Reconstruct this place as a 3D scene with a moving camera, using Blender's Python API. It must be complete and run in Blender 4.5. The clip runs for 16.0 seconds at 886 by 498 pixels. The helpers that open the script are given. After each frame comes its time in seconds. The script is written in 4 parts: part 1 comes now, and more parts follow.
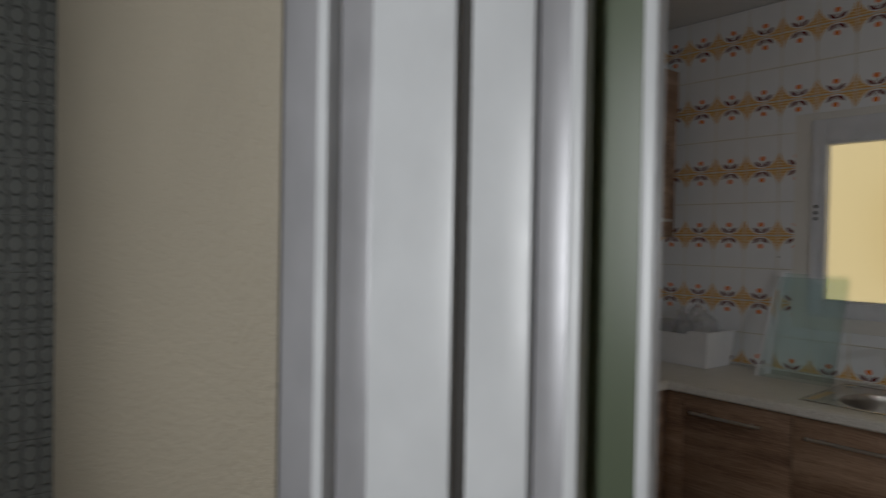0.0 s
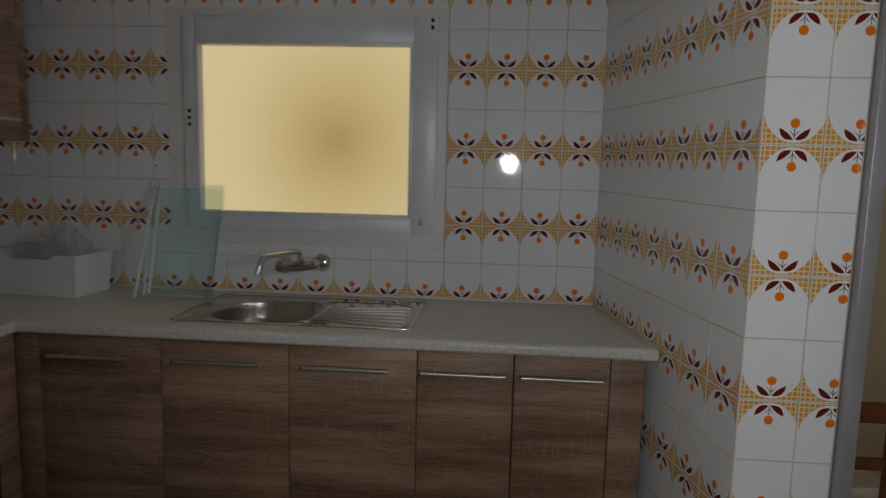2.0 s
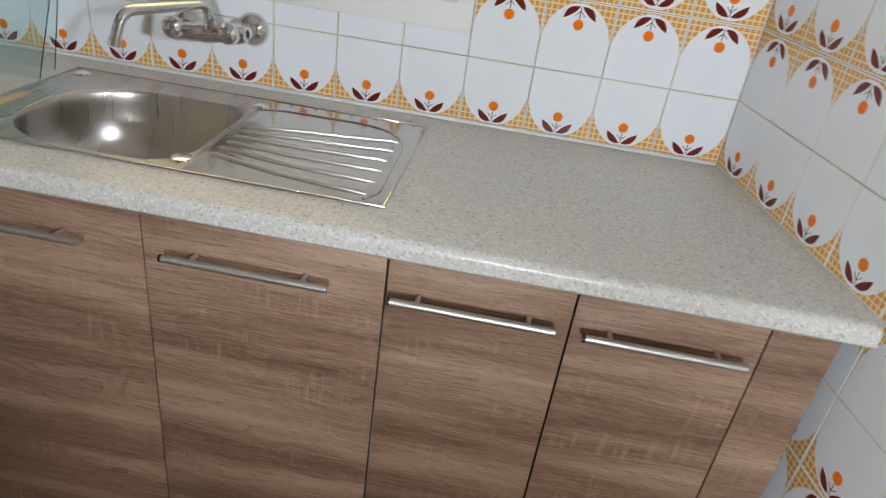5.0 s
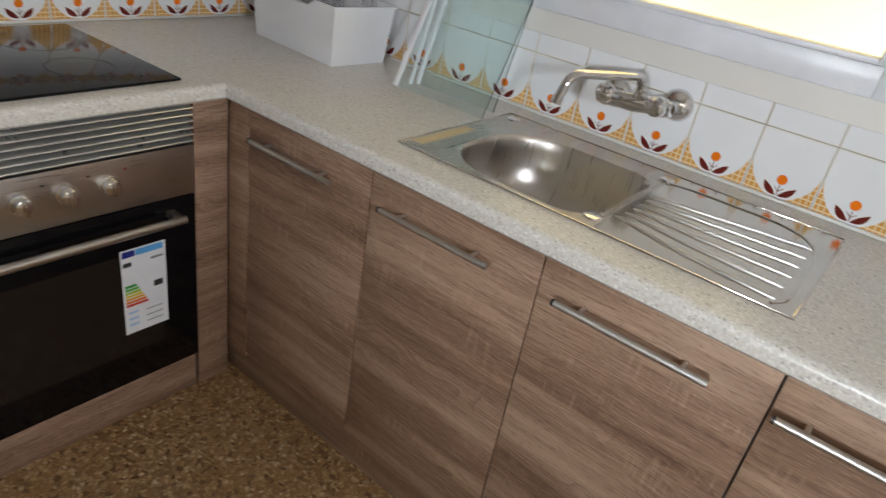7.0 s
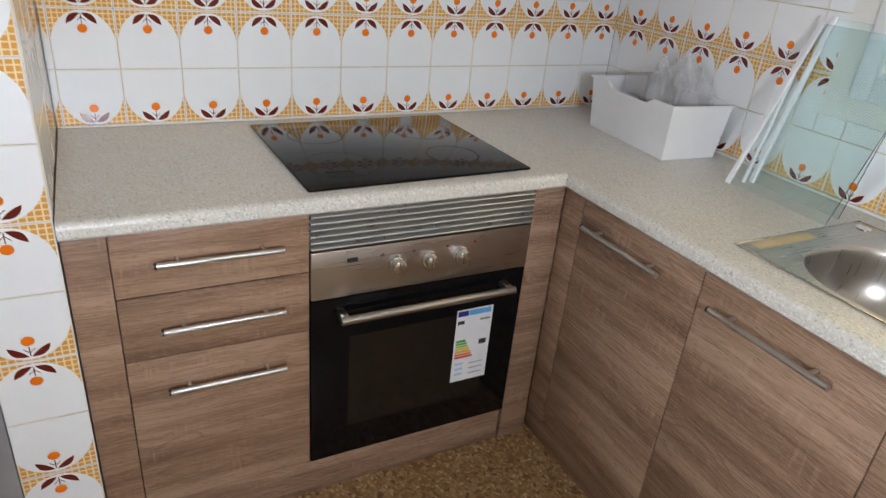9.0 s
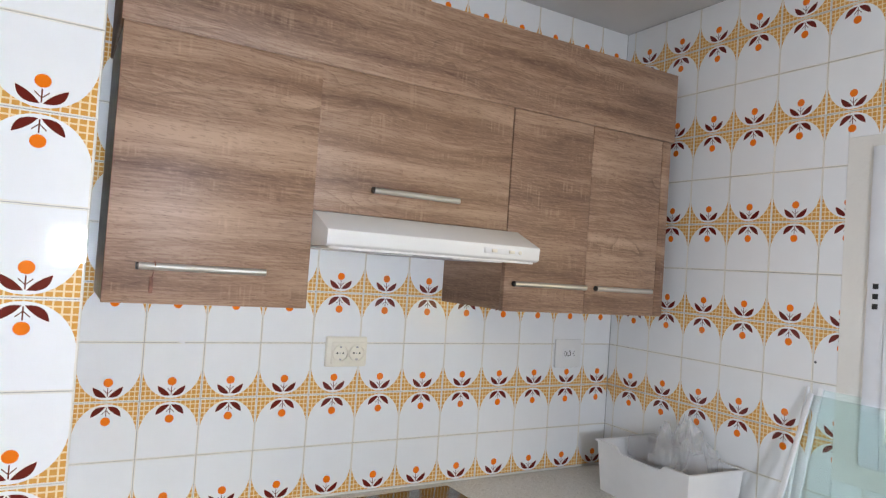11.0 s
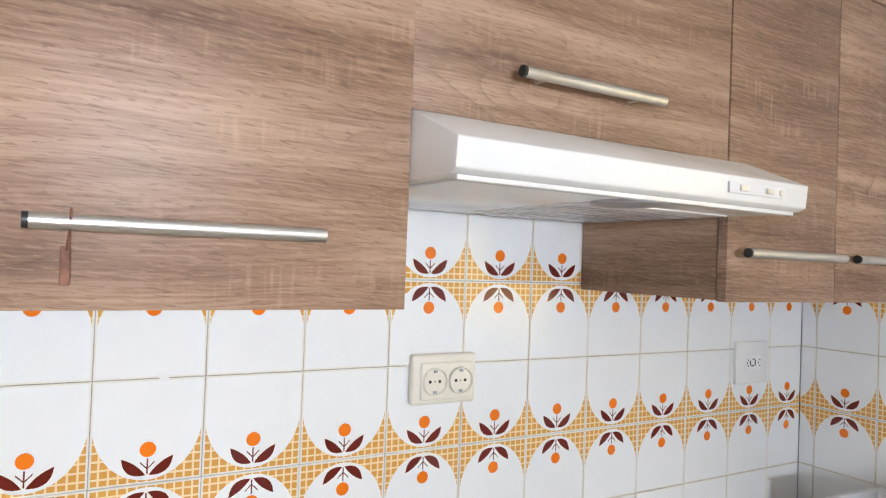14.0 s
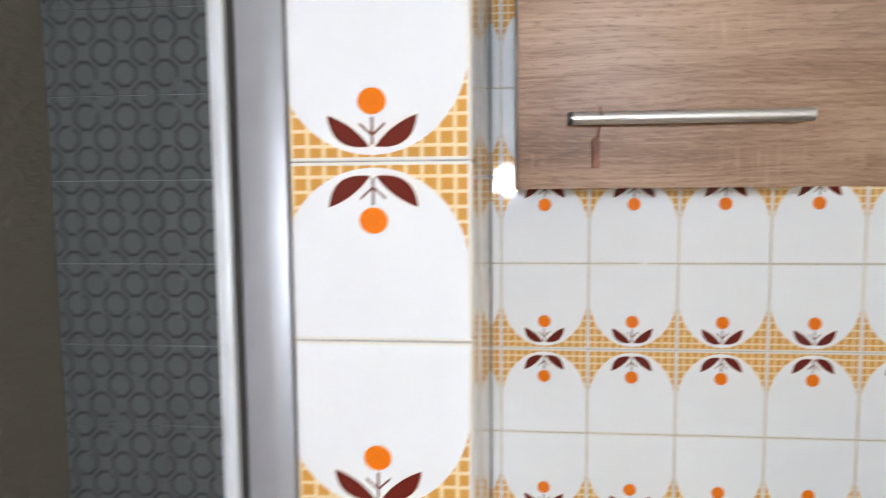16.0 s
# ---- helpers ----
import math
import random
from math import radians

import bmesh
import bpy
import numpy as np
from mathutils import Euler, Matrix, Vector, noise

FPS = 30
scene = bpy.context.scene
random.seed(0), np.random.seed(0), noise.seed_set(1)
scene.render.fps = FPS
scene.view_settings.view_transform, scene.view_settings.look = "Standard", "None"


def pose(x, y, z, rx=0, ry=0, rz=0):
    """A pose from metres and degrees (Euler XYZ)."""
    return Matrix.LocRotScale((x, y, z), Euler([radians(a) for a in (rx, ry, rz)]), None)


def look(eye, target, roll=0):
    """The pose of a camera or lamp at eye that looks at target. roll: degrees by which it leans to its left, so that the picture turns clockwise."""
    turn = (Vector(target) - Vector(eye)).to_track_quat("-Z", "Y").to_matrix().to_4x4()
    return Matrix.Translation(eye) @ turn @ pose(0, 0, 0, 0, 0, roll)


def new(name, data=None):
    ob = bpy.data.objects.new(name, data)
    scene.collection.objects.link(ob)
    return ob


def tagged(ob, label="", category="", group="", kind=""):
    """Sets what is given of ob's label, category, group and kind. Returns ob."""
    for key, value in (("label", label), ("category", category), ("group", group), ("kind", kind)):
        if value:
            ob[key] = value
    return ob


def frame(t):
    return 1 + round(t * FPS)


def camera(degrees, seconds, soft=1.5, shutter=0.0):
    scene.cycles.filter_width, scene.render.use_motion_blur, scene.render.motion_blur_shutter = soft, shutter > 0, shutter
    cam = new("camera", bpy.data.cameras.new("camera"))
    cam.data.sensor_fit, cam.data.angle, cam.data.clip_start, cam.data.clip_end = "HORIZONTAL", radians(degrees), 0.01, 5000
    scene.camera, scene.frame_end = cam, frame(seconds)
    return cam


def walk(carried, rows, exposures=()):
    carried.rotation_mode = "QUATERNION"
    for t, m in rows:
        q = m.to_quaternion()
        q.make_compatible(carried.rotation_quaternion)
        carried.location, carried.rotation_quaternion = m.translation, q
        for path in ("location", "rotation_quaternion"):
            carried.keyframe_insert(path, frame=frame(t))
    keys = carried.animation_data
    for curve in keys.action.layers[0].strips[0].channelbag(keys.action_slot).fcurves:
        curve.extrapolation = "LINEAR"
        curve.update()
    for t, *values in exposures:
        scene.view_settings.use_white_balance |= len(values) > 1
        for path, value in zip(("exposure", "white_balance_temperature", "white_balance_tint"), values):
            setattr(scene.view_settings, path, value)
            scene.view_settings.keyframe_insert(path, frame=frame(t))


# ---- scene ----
cam = camera(67.8, 16.0, 1.2, 0.3)
PATH = [
    (0, (2.07, -2.91, 1.455), (0.542, -1.62, 1.427), 1.0),
    (0.4, (2.044, -2.816, 1.456), (0.872, -1.195, 1.416), 1.7),
    (0.5, (2.028, -2.803, 1.455), (0.956, -1.115, 1.415), 1.6),
    (0.7, (2.003, -2.747, 1.452), (1.139, -0.94, 1.403), 1.5),
    (1, (1.993, -2.744, 1.449), (1.389, -0.842, 1.367), 1.1),
    (1.5, (2.148, -2.664, 1.456), (1.779, -0.707, 1.277), 1.0),
    (2, (2.161, -2.464, 1.438), (2.012, -0.486, 1.183), 1.4),
    (2.5, (2.194, -2.206, 1.413), (2.157, -0.238, 1.057), 2.0),
    (3, (2.201, -1.932, 1.389), (2.244, 0.004, 0.887), 2.5),
    (3.2, (2.209, -1.84, 1.372), (2.261, 0.083, 0.823), 2.7),
    (5.3, (2.078, -1.319, 1.375), (1.875, 0.405, 0.382), 10.6),
    (5.5, (2.08, -1.307, 1.372), (1.759, 0.396, 0.373), 10.4),
    (6, (2.038, -1.31, 1.364), (1.477, 0.332, 0.37), 11.2),
    (6.5, (2.0, -1.35, 1.366), (1.208, 0.208, 0.394), 10.7),
    (7, (1.954, -1.415, 1.384), (0.964, 0.04, 0.433), 10.3),
    (7.5, (1.928, -1.47, 1.408), (0.738, -0.162, 0.474), 9.3),
    (8, (1.938, -1.505, 1.407), (0.562, -0.367, 0.507), 8.2),
    (8.5, (1.93, -1.541, 1.423), (0.442, -0.559, 0.515), 6.8),
    (9, (1.927, -1.566, 1.457), (0.358, -0.69, 0.58), 5.5),
    (9.5, (1.883, -1.622, 1.512), (0.232, -0.725, 0.845), 5.3),
    (10, (1.850, -1.692, 1.546), (0.128, -0.719, 1.251), 6.0),
    (10.2, (1.858, -1.692, 1.560), (0.135, -0.719, 1.392), 5.5),
    (12.3, (1.718, -1.743, 1.602), (-0.002, -0.731, 1.737), 3.3),
    (12.5, (1.668, -1.722, 1.589), (-0.052, -0.711, 1.723), 3.1),
    (13, (1.461, -1.624, 1.568), (-0.268, -0.627, 1.698), 2.7),
    (13.5, (1.212, -1.557, 1.547), (-0.532, -0.582, 1.633), 2.4),
    (14, (1.033, -1.535, 1.533), (-0.707, -0.55, 1.573), 2.1),
    (14.5, (1.024, -1.52, 1.539), (-0.732, -0.562, 1.527), 1.6),
    (15, (1.036, -1.551, 1.538), (-0.828, -0.827, 1.47), 0.9),
    (15.5, (1.059, -1.613, 1.506), (-0.91, -1.28, 1.402), 0.5),
    (16, (1.147, -1.64, 1.474), (-0.837, -1.833, 1.303), -0.5),
]
EXPOSURES = [(0, -2.98, 6700, 10), (0.5, -3.35, 7300, 10), (1, -3.3, 8200, 10), (2, -2.95, 6500, 10), (3, -2.42, 5750, 10), (5.5, -0.72, 6200, 10), (7, -0.85, 6350, 10), (8.6, -0.65, 6300, 10), (9.5, -0.45, 6200, 10), (12.5, -0.5, 6150, 10), (13.5, -0.22, 6150, 10), (14.7, 0.02, 6350, 10), (16, -0.4, 6350, 10)]
walk(cam, [(t, look(eye, target, roll)) for t, eye, target, roll in PATH], EXPOSURES)

# ---- light ----
world = bpy.data.worlds.new("world")
scene.world = world
world.use_nodes = True
world.node_tree.nodes["Background"].inputs[0].default_value = (0.75, 0.82, 1.0, 1)
world.node_tree.nodes["Background"].inputs[1].default_value = 0.04


def lamp(name, kind, m, energy, colour, size, size_y=0.0, spread=180):
    data = bpy.data.lights.new(name, kind)
    data.energy, data.color = energy, colour
    if kind == "AREA":
        data.shape, data.size, data.size_y, data.spread = "RECTANGLE", size, size_y, radians(spread)
    else:
        data.shadow_soft_size = size
    ob = new(name, data)
    ob.matrix_world = m
    return ob


# Fixed stand-in for the carried torch, added to light the cooker side.
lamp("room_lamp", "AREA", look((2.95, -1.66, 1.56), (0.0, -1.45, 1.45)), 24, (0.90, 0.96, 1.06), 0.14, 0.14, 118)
# Unseen fill added to brighten the living room wall and chair.
lamp("living_room_light", "AREA", look((3.9, -1.2, 2.3), (3.6, 0.1, 0.9)), 14, (1.0, 0.9, 0.74), 1.2, 1.2)
# Another static lamp replacing the moving torch, aimed at the sink wall.
lamp("doorway_light", "AREA", look((2.30, -3.12, 1.46), (2.32, 0.0, 1.42)), 17, (0.92, 0.96, 1.0), 0.10, 0.10, 76)
# Invented lamp, no window behind it; brightens the hall wall and door frame.
lamp("hall_side_window_light", "AREA", look((1.20, -4.15, 1.60), (1.6, -2.58, 1.35)), 140, (0.92, 0.96, 1.0), 0.5, 0.7)

# ---- materials ----


class Nodes:
    """Short node building for one material."""

    def __init__(self, name):
        self.mat = bpy.data.materials.new(name)
        self.mat.use_nodes = True
        self.tree = self.mat.node_tree
        self.bsdf = self.tree.nodes["Principled BSDF"]
        self.out = self.tree.nodes["Material Output"]

    def node(self, kind, **values):
        n = self.tree.nodes.new(kind)
        for key, v in values.items():
            if key in n.inputs:
                n.inputs[key].default_value = v
        return n

    def link(self, a, b):
        self.tree.links.new(a, b)

    def feed(self, socket, v):
        if isinstance(v, (int, float, tuple)):
            socket.default_value = v
        else:
            self.link(v, socket)

    def m(self, op, a, b=0.0, c=0.0):
        n = self.tree.nodes.new("ShaderNodeMath")
        n.operation = op
        self.feed(n.inputs[0], a), self.feed(n.inputs[1], b), self.feed(n.inputs[2], c)
        return n.outputs[0]

    def mix(self, f, a, b):
        n = self.tree.nodes.new("ShaderNodeMix")
        n.data_type = "RGBA"
        self.feed(n.inputs[0], f), self.feed(n.inputs[6], a), self.feed(n.inputs[7], b)
        return n.outputs[2]

    def xyz(self, socket="Object"):
        tc = self.tree.nodes.new("ShaderNodeTexCoord")
        sp = self.tree.nodes.new("ShaderNodeSeparateXYZ")
        self.link(tc.outputs[socket], sp.inputs[0])
        return sp.outputs[0], sp.outputs[1], sp.outputs[2], tc.outputs[socket]

    def vec(self, x, y, z):
        n = self.tree.nodes.new("ShaderNodeCombineXYZ")
        for i, v in enumerate((x, y, z)):
            self.feed(n.inputs[i], v)
        return n.outputs[0]

    def noise(self, vector, scale, detail=4.0, rough=0.55, distort=0.0):
        n = self.node("ShaderNodeTexNoise", Scale=scale, Detail=detail, Roughness=rough, Distortion=distort)
        self.link(vector, n.inputs["Vector"])
        return n.outputs[0]

    def ramp(self, f, *stops):
        n = self.tree.nodes.new("ShaderNodeValToRGB")
        e = n.color_ramp.elements
        while len(e) < len(stops):
            e.new(0.5)
        for el, (p, c) in zip(e, stops):
            el.position, el.color = p, (*c, 1)
        self.link(f, n.inputs[0])
        return n.outputs[0]

    def rnd(self):
        return self.tree.nodes.new("ShaderNodeObjectInfo").outputs["Random"]

    def bump(self, height, strength=0.2, distance=0.002):
        n = self.node("ShaderNodeBump", Strength=strength, Distance=distance)
        self.link(height, n.inputs["Height"])
        self.link(n.outputs[0], self.bsdf.inputs["Normal"])

    def set(self, **kw):
        names = {"colour": "Base Color", "rough": "Roughness", "metal": "Metallic", "trans": "Transmission Weight",
                 "ior": "IOR", "coat": "Coat Weight", "spec": "Specular IOR Level"}
        for k, v in kw.items():
            if isinstance(v, tuple) and len(v) == 3:
                v = (*v, 1)
            self.feed(self.bsdf.inputs[names[k]], v)
        return self.mat


def plain(name, colour, rough, metal=0.0, wear=0.06, scale=14.0, bump=0.0, spec=0.5):
    n = Nodes(name)
    x, y, z, p = n.xyz()
    f = n.noise(p, scale, 5)
    dark = tuple(c * (1 - wear * 2.2) for c in colour)
    light = tuple(min(1, c * (1 + wear)) for c in colour)
    n.set(colour=n.ramp(f, (0.3, dark), (0.7, light)), metal=metal, spec=spec,
          rough=n.m("MULTIPLY_ADD", n.noise(p, scale * 3.3, 3), 0.16, rough - 0.08))
    if bump:
        n.bump(n.noise(p, scale * 9, 3), bump)
    return n.mat


def tile_material():
    """Glazed wall tile: white field, ochre mosaic spandrels, two maroon leaves and an orange dot at its lower end."""
    n = Nodes("flower_tile")
    u, v, _, p = n.xyz("UV")
    a = n.m("ABSOLUTE", n.m("SUBTRACT", u, 0.5))
    ex = n.m("DIVIDE", a, 0.487)
    ey = n.m("DIVIDE", n.m("SUBTRACT", 0.60, v), 0.565)
    ell = n.m("ADD", n.m("MULTIPLY", ex, ex), n.m("MULTIPLY", ey, ey))
    low = n.m("LESS_THAN", v, 0.60)
    spandrel = n.m("MULTIPLY", n.m("GREATER_THAN", ell, 1.0), low)
    # little mosaic squares
    gu = n.m("ABSOLUTE", n.m("SUBTRACT", n.m("FRACT", n.m("MULTIPLY", u, 12.0)), 0.5))
    gv = n.m("ABSOLUTE", n.m("SUBTRACT", n.m("FRACT", n.m("MULTIPLY", v, 12.0)), 0.5))
    joint = n.m("GREATER_THAN", n.m("MAXIMUM", gu, gv), 0.385)
    ochre = n.mix(n.noise(p, 9.0, 2), (0.60, 0.285, 0.055, 1), (0.72, 0.375, 0.095, 1))
    mosaic = n.mix(joint, ochre, (0.83, 0.67, 0.40, 1))
    white = n.mix(n.noise(p, 2.2, 3), (0.79, 0.80, 0.81, 1), (0.85, 0.86, 0.865, 1))
    col = n.mix(spandrel, white, mosaic)
    # leaf: bowed lens rising from (0.02, 0.06) to (0.23, 0.23) in mirrored coordinates
    dx, dy = 0.215, 0.172
    length = math.hypot(dx, dy)
    px, py = n.m("SUBTRACT", a, 0.014), n.m("SUBTRACT", v, 0.080)
    s = n.m("DIVIDE", n.m("ADD", n.m("MULTIPLY", px, dx), n.m("MULTIPLY", py, dy)), length * length)
    d = n.m("DIVIDE", n.m("SUBTRACT", n.m("MULTIPLY", px, dy), n.m("MULTIPLY", py, dx)), length)
    bow = n.m("MULTIPLY", s, n.m("SUBTRACT", 1.0, s))
    d = n.m("SUBTRACT", d, n.m("MULTIPLY", bow, 0.10))
    wide = n.m("MULTIPLY", bow, 0.19)
    leaf = n.m("LESS_THAN", n.m("ABSOLUTE", d), wide)
    halo = n.m("LESS_THAN", n.m("ABSOLUTE", d), n.m("ADD", wide, 0.014))
    halo = n.m("MULTIPLY", halo, n.m("LESS_THAN", n.m("ABSOLUTE", n.m("SUBTRACT", s, 0.5)), 0.53))
    col = n.mix(halo, col, (0.84, 0.82, 0.78, 1))
    col = n.mix(leaf, col, (0.135, 0.016, 0.012, 1))
    # stem and two small twigs
    stem = n.m("MULTIPLY", n.m("LESS_THAN", a, 0.007), n.m("LESS_THAN", n.m("ABSOLUTE", n.m("SUBTRACT", v, 0.165)), 0.075))
    twig = n.m("MULTIPLY", n.m("LESS_THAN", n.m("ABSOLUTE", n.m("SUBTRACT", n.m("SUBTRACT", v, 0.140), a)), 0.008), n.m("LESS_THAN", a, 0.065))
    col = n.mix(n.m("MAXIMUM", stem, twig), col, (0.16, 0.05, 0.03, 1))
    r2 = n.m("ADD", n.m("MULTIPLY", a, a), n.m("POWER", n.m("SUBTRACT", v, 0.325), 2.0))
    rim = n.m("GREATER_THAN", n.m("MAXIMUM", a, n.m("ABSOLUTE", n.m("SUBTRACT", v, 0.5))), 0.478)
    col = n.mix(rim, col, (0.80, 0.77, 0.70, 1))
    col = n.mix(n.m("LESS_THAN", r2, 0.0053), col, (0.82, 0.19, 0.010, 1))
    n.set(colour=col, rough=n.m("MULTIPLY_ADD", n.noise(p, 5.0, 3), 0.04, 0.018), spec=0.5)
    h = n.m("ADD", n.m("MULTIPLY", n.m("MULTIPLY", joint, spandrel), -0.5), n.noise(p, 3.0, 2))
    n.bump(h, 0.10, 0.001)
    return n.mat


def wood_material(name, dark, mid, light):
    """Sawn oak foil with the grain running level."""
    n = Nodes(name)
    x, y, z, p = n.xyz()
    r = n.rnd()
    along = n.m("ADD", n.m("ADD", x, y), n.m("MULTIPLY", r, 7.0))
    up = n.m("ADD", z, n.m("MULTIPLY", r, 3.0))
    sway = n.noise(n.vec(n.m("MULTIPLY", along, 2.1), n.m("MULTIPLY", up, 7.0), r), 1.0, 2)
    up2 = n.m("MULTIPLY_ADD", sway, 0.045, up)
    # broad boards of lighter and darker tone
    band = n.noise(n.vec(n.m("MULTIPLY", along, 1.1), n.m("MULTIPLY", up2, 15.0), r), 1.0, 3, 0.55)
    # long rings that open into arches
    bend = n.noise(n.vec(n.m("MULTIPLY", along, 3.2), n.m("MULTIPLY", up, 6.5), n.m("ADD", r, 5.0)), 1.0, 2)
    ring = n.m("FRACT", n.m("MULTIPLY_ADD", bend, 9.0, n.m("MULTIPLY", up, 24.0)))
    ring = n.m("POWER", ring, 5.0)
    where = n.noise(n.vec(n.m("MULTIPLY", along, 2.4), n.m("MULTIPLY", up, 9.0), n.m("ADD", r, 9.0)), 1.0, 2)
    arch = n.m("MULTIPLY", ring, n.m("MULTIPLY", n.m("SUBTRACT", where, 0.46), 4.5))
    arch = n.m("MINIMUM", n.m("MAXIMUM", arch, 0.0), 1.0)
    g2 = n.noise(n.vec(n.m("MULTIPLY", along, 11.0), n.m("MULTIPLY", up2, 260.0), r), 1.0, 3, 0.6)
    slant = n.m("MULTIPLY_ADD", along, 0.10, up2)
    fleck = n.noise(n.vec(n.m("MULTIPLY", along, 46.0), n.m("MULTIPLY", slant, 330.0), r), 1.0, 2, 0.5)
    f = n.m("ADD", n.m("MULTIPLY", band, 0.66), n.m("MULTIPLY", g2, 0.34))
    col = n.ramp(f, (0.345, dark), (0.49, mid), (0.635, light))
    deep = tuple(c * 0.72 for c in dark) + (1,)
    col = n.mix(n.m("MULTIPLY", arch, 0.55), col, deep)
    col = n.mix(n.m("MULTIPLY", n.m("GREATER_THAN", fleck, 0.615), 0.34), col, deep)
    col = n.mix(n.m("MULTIPLY", n.m("LESS_THAN", fleck, 0.39), 0.26), col, light + (1,))
    # pale saw marks across the grain, in patches
    tick = n.noise(n.vec(n.m("MULTIPLY", along, 120.0), n.m("MULTIPLY", up, 9.0), r), 1.0, 1)
    patch = n.noise(n.vec(n.m("MULTIPLY", along, 7.0), n.m("MULTIPLY", up, 17.0), n.m("ADD", r, 4.0)), 1.0, 1)
    tick = n.m("MINIMUM", n.m("MAXIMUM", n.m("MULTIPLY", n.m("SUBTRACT", tick, 0.52), 7.0), 0.0), 1.0)
    patch = n.m("MINIMUM", n.m("MAXIMUM", n.m("MULTIPLY", n.m("SUBTRACT", patch, 0.54), 7.0), 0.0), 1.0)
    sawmark = n.m("MULTIPLY", n.m("MULTIPLY", tick, patch), n.m("MULTIPLY_ADD", g2, 1.2, 0.2))
    col = n.mix(n.m("MULTIPLY", sawmark, 0.34), col, tuple(min(1, c * 1.25) for c in light) + (1,))
    col = n.mix(n.m("MULTIPLY", r, 0.14), col, (0.30, 0.185, 0.105, 1))
    n.set(colour=col, rough=n.m("MULTIPLY_ADD", g2, 0.2, 0.36), spec=0.4)
    n.bump(n.m("SUBTRACT", f, n.m("MULTIPLY", fleck, 0.4)), 0.14, 0.0012)
    return n.mat


def speckle_material(name, stops, scale, rough, bump=0.05, size=1.0):
    n = Nodes(name)
    x, y, z, p = n.xyz()
    v = n.node("ShaderNodeTexVoronoi", Scale=scale)
    n.link(p, v.inputs["Vector"])
    sp = n.tree.nodes.new("ShaderNodeSeparateColor")
    n.link(v.outputs["Color"], sp.inputs[0])
    grain = n.m("ADD", n.m("MULTIPLY", sp.outputs[0], 0.75), n.m("MULTIPLY", n.noise(p, scale * 0.6, 4), 0.25))
    col = n.ramp(grain, *stops)
    stain = n.noise(p, 3.0, 4)
    col = n.mix(n.m("MULTIPLY", stain, 0.22), col, tuple(c * 0.72 for c in stops[len(stops) // 2][1]) + (1,))
    n.set(colour=col, rough=n.m("MULTIPLY_ADD", stain, 0.15, rough - 0.07))
    n.bump(grain, bump, 0.001)
    return n.mat


def terrazzo_material():
    """Brown terrazzo: long chips of ochre, rust and cream marble in a dark brown bed."""
    n = Nodes("terrazzo")
    x, y, z, p = n.xyz()
    wob = n.node("ShaderNodeTexNoise", Scale=30.0, Detail=2.0)
    n.link(p, wob.inputs["Vector"])
    va = n.node("ShaderNodeVectorMath")
    va.operation = "MULTIPLY_ADD"
    n.link(wob.outputs["Color"], va.inputs[0])
    va.inputs[1].default_value = (0.03, 0.03, 0.03)
    n.link(p, va.inputs[2])
    v = n.node("ShaderNodeTexVoronoi", Scale=95.0)
    n.link(va.outputs[0], v.inputs["Vector"])
    sp = n.tree.nodes.new("ShaderNodeSeparateColor")
    n.link(v.outputs["Color"], sp.inputs[0])
    col = n.ramp(sp.outputs[0], (0.0, (0.12, 0.06, 0.024)), (0.2, (0.29, 0.16, 0.064)), (0.6, (0.42, 0.25, 0.108)), (0.88, (0.50, 0.335, 0.17)), (1.0, (0.60, 0.47, 0.30)))
    edge = n.m("GREATER_THAN", v.outputs["Distance"], 0.42)
    col = n.mix(n.m("MULTIPLY", edge, 0.45), col, (0.19, 0.105, 0.045, 1))
    n.set(colour=col, rough=n.m("MULTIPLY_ADD", n.noise(p, 6.0, 3), 0.25, 0.22))
    n.bump(v.outputs["Distance"], 0.05, 0.001)
    return n.mat


def steel_material(name, colour, rough, along=(4.0, 4.0, 300.0)):
    n = Nodes(name)
    x, y, z, p = n.xyz()
    b = n.noise(n.vec(n.m("MULTIPLY", x, along[0]), n.m("MULTIPLY", y, along[1]), n.m("MULTIPLY", z, along[2])), 1.0, 3)
    smear = n.noise(p, 8.0, 3)
    n.set(colour=n.ramp(smear, (0.3, tuple(c * 0.88 for c in colour)), (0.7, colour)), metal=1.0,
          rough=n.m("ADD", n.m("MULTIPLY_ADD", b, 0.14, rough - 0.10), n.m("MULTIPLY", smear, 0.06)))
    return n.mat


